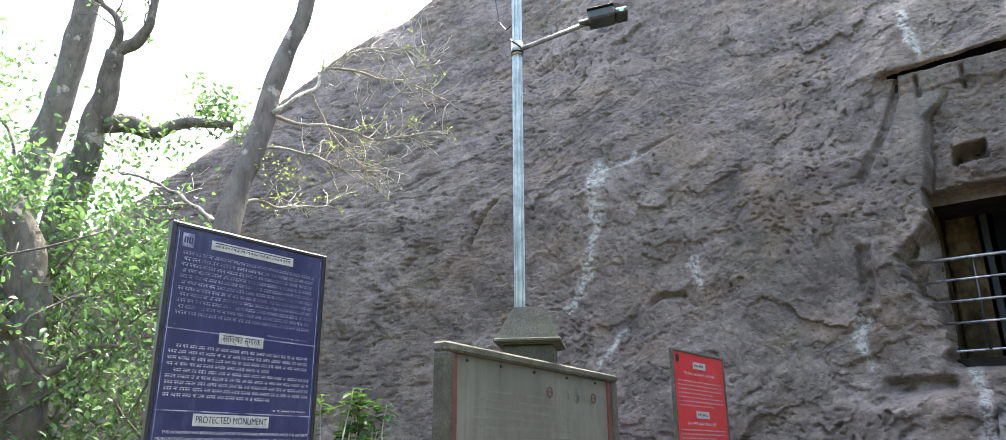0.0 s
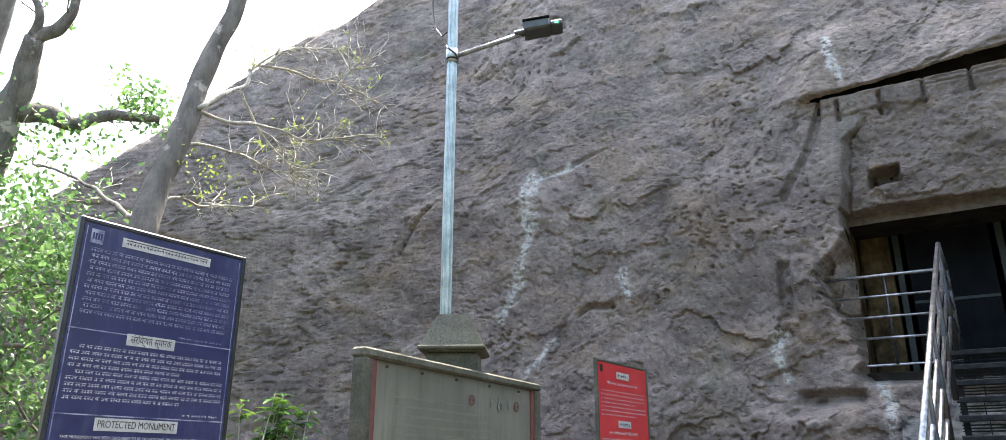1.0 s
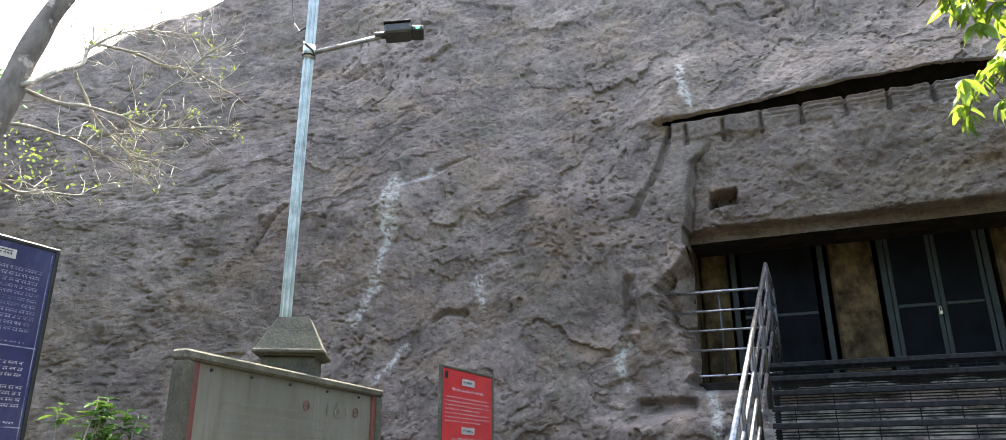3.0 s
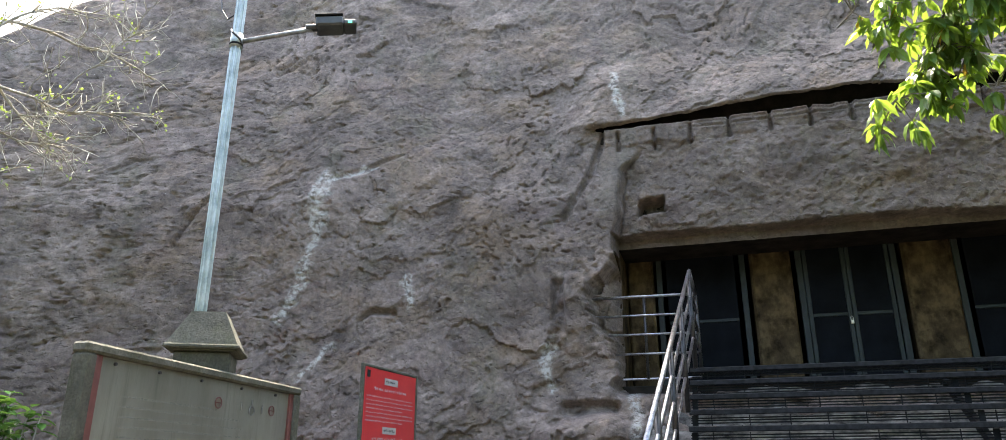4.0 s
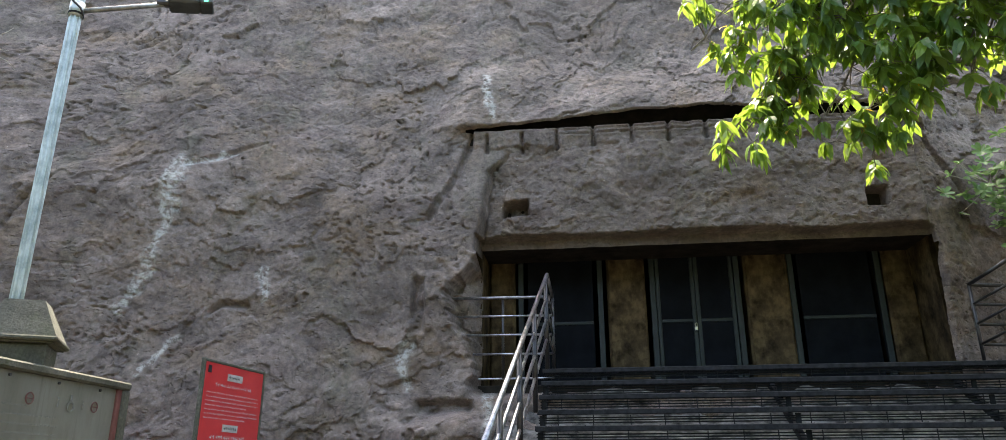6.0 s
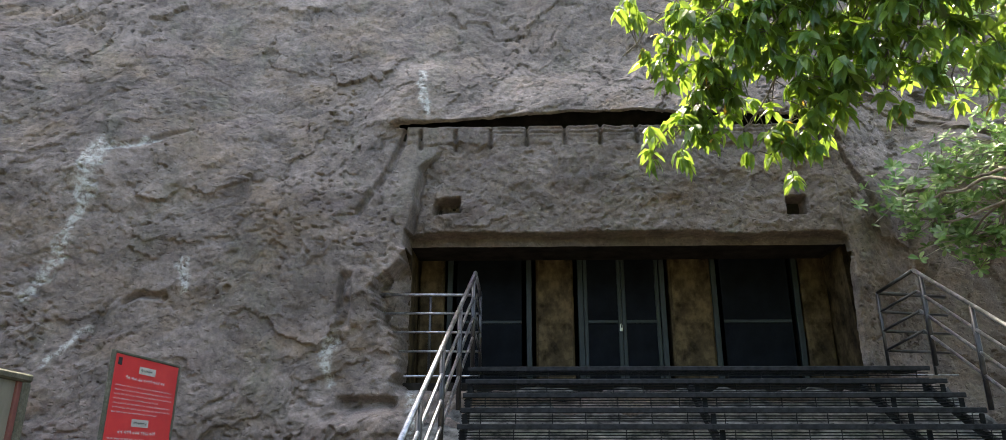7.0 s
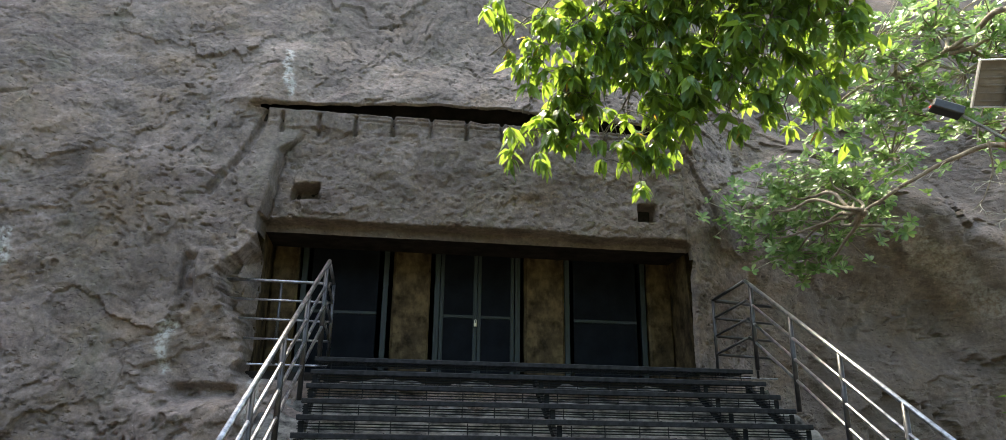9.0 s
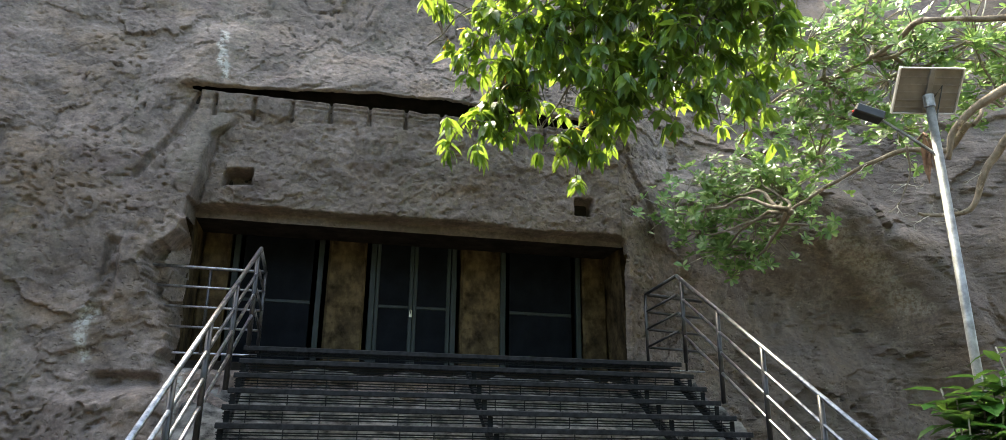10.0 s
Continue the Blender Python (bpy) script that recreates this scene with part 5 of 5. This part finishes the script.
# unseen overhead crown, added to keep sky light off the upper rock
for k, c in enumerate(((4.2, 2.6, 8.6), (6.0, 3.4, 8.9), (3.0, 3.9, 9.6), (7.4, 2.4, 8.2), (5.2, 4.6, 9.8), (9.2, 3.4, 8.4))):
    c = Vector(c)
    fork = Vector((8.0, 3.7, 6.6))
    limb("branch", [fork, fork.lerp(c, 0.5) + Vector((0, 0, 0.7)), c], 0.09, 0.03, M_BARK, over, 7, 0.1, 80 + k, "", inv)
    for i in range(220):
        p = c + Vector((rnd.gauss(0, 0.75), rnd.gauss(0, 0.65), rnd.gauss(0, 0.4)))
        a = rnd.uniform(0, 6.28)
        mango.leaf(inv @ p, (math.cos(a), math.sin(a), rnd.uniform(-1.2, 0.2)), Vector((0, 0, 1)) + 0.5 * rand_dir(rnd), rnd.uniform(0.15, 0.24), 0.075, 0.2, 0.35)
tagged(part("crown", mango, M_MANGO, over), kind="stuff")
tagged(part("dry_leaves", dry, M_DRY, over, "few withered orange leaves"), kind="stuff")

# crooked tree before the right-hand cliff
rnd = random.Random(33)
crook, inv = at_base("crooked_tree", "crooked pale-limbed tree with small rosettes of green leaves", "tree", 8.6, 5.4)
limb("trunk", [(8.6, 5.4, -0.1), (8.5, 5.3, 2.0), (8.0, 5.3, 3.6), (7.6, 5.35, 4.4), (7.4, 5.3, 4.95)], 0.16, 0.08, M_LIMB, crook, 10, 0.05, 51, "", inv)
round_leaves = Geo()
BR = (([(8.0, 5.3, 3.7), (7.47, 5.48, 4.49), (7.32, 5.73, 4.34), (7.27, 5.89, 4.12), (7.18, 6.09, 3.88), (6.9, 6.34, 3.92)], 0.07, 0.02),
      ([(7.6, 5.35, 4.5), (7.39, 5.3, 4.94), (7.17, 5.63, 4.83), (7.05, 5.86, 4.64), (7.04, 6.0, 4.39)], 0.08, 0.03),
      ([(7.17, 5.8, 4.72), (7.15, 6.11, 4.55), (6.86, 6.34, 4.65), (6.66, 6.56, 4.57), (6.46, 6.78, 4.45), (6.01, 7.24, 4.15)], 0.045, 0.02),
      ([(6.8, 6.25, 4.62), (6.85, 6.3, 4.32), (6.75, 6.44, 4.02)], 0.018, 0.006),
      ([(7.4, 5.3, 4.95), (7.6, 5.1, 5.5), (7.25, 5.31, 5.65), (6.77, 5.72, 5.8)], 0.06, 0.03),
      ([(6.77, 5.72, 5.8), (6.9, 6.6, 5.9), (6.9, 7.4, 6.0)], 0.04, 0.015))
for k, (pts, a, b) in enumerate(BR):
    stem = limb("limb", pts, a * 0.8, b * 0.8, M_LIMB, crook, 9, 0.05, 60 + k, "", inv)
    if k in (0, 2, 3):
        twiglets(crook, stem, inv, rnd, 6, 0.3, 0.006, M_TWIG)
CLUMPS = (((5.35, 8.75, 4.6), 0.25, 26), ((5.8, 8.5, 4.85), 0.3, 40), ((6.3, 8.2, 5.05), 0.3, 40), ((6.55, 8.1, 4.7), 0.3, 40), ((6.3, 8.35, 4.4), 0.3, 36), ((5.95, 8.6, 4.05), 0.22, 30), ((5.65, 8.65, 4.3), 0.22, 26), ((6.2, 8.5, 3.9), 0.18, 16),
          ((6.9, 7.8, 5.1), 0.3, 30), ((6.6, 7.9, 4.25), 0.2, 14), ((6.5, 7.3, 6.3), 0.4, 50), ((7.1, 7.0, 6.4), 0.4, 55), ((6.6, 7.5, 5.8), 0.3, 36), ((7.6, 6.7, 6.2), 0.4, 50),
          ((7.3, 6.9, 5.8), 0.3, 30), ((7.9, 6.2, 6.0), 0.4, 50), ((8.2, 6.3, 5.4), 0.35, 36), ((5.9, 7.6, 6.5), 0.35, 34), ((8.3, 5.9, 4.3), 0.2, 12), ((8.3, 5.5, 6.2), 0.4, 40),
          ((6.85, 7.4, 5.5), 0.3, 24), ((6.1, 7.9, 5.6), 0.25, 18), ((7.6, 7.2, 5.3), 0.28, 26), ((8.6, 6.6, 5.9), 0.4, 44), ((9.0, 5.6, 5.4), 0.4, 40))
for c, s, n in CLUMPS:
    c = Vector(c)
    near = min((Vector(q) for pts, a, b in BR for q in pts), key=lambda q: (q - c).length)
    limb("branch", [near, near.lerp(c, 0.35) + 0.16 * rand_dir(rnd), near.lerp(c, 0.7) + 0.14 * rand_dir(rnd), c], 0.024, 0.009, M_LIMB, crook, 6, 0.08, int(c.x * 9), "", inv)
    for i in range(int(n * 1.6)):
        p = c + Vector((rnd.gauss(0, s), rnd.gauss(0, s), rnd.gauss(0, s * 0.62)))
        if p.y > 9.0:
            continue
        if i % 2 == 0:
            part("twig", Geo().tube([inv @ c.lerp(p, 0.1), inv @ (c.lerp(p, 0.6) + 0.05 * rand_dir(rnd)), inv @ p], [0.009, 0.007, 0.004], 4), M_LIMB if i % 4 else M_TWIG, crook)
        axis = (Vector((-0.4, -0.6, 0.8)) + 0.8 * rand_dir(rnd)).normalized()
        o1 = axis.orthogonal().normalized()
        o2 = axis.cross(o1)
        for m in range(rnd.randrange(6, 10)):
            a = m * 2 * math.pi / 8 + rnd.uniform(-0.3, 0.3)
            round_leaves.oval(inv @ p, o1 * math.cos(a) + o2 * math.sin(a) + axis * rnd.uniform(0.1, 0.9), axis, rnd.uniform(0.075, 0.125), rnd.uniform(0.042, 0.058), 0.2, 0.2)
tagged(part("crown", round_leaves, M_ROUND, crook), kind="stuff")

# torn brown sheath caught between the limb and the pole
sheath, inv = at_base("dry_sheath", "torn brown dry leaf sheath hanging from a limb", "dry leaf", 6.6, 5.75, 4.0)
for k in range(6):
    a = Vector((6.6 + rnd.gauss(0, 0.02), 5.75 + rnd.gauss(0, 0.02), 4.52 - 0.03 * k))
    Lk = rnd.uniform(0.3, 0.52)
    g = Geo()
    g.leaf(inv @ a, (rnd.gauss(0.02, 0.1), rnd.gauss(0, 0.1), -1), rand_dir(rnd), Lk, rnd.uniform(0.05, 0.09), 0.4, rnd.uniform(-0.1, 0.15))
    part("strip", g, M_DRYBARK, sheath)
part("stalk", Geo().tube([inv @ Vector(p) for p in ((6.6, 5.75, 4.5), (6.66, 5.85, 4.58), (6.8, 6.1, 4.62))], 0.01, 6), M_DRYBARK, sheath)

# unseen backdrop added behind the camera: closes the place, blocks the low sky
g = Geo()
n = 90
for i in range(n + 1):
    a = radians(186 + 168 * i / n)
    for j in range(9):
        r = 15 + 1.6 * noise.noise((i * 0.5, j * 0.9, 0)) + j * 0.25
        z = j / 8 * (10.3 + 2.5 * noise.noise((i * 0.35, 3, 3)))
        g.v.append((1 + r * math.cos(a), r * math.sin(a), z - 0.1))
g.f = [(i * 9 + j, (i + 1) * 9 + j, (i + 1) * 9 + j + 1, i * 9 + j + 1) for i in range(n) for j in range(8)]
tagged(part("backdrop", g, M_BACKDROP, smooth=True), "unseen dark green backdrop added to block the low sky", "woods", kind="structure")
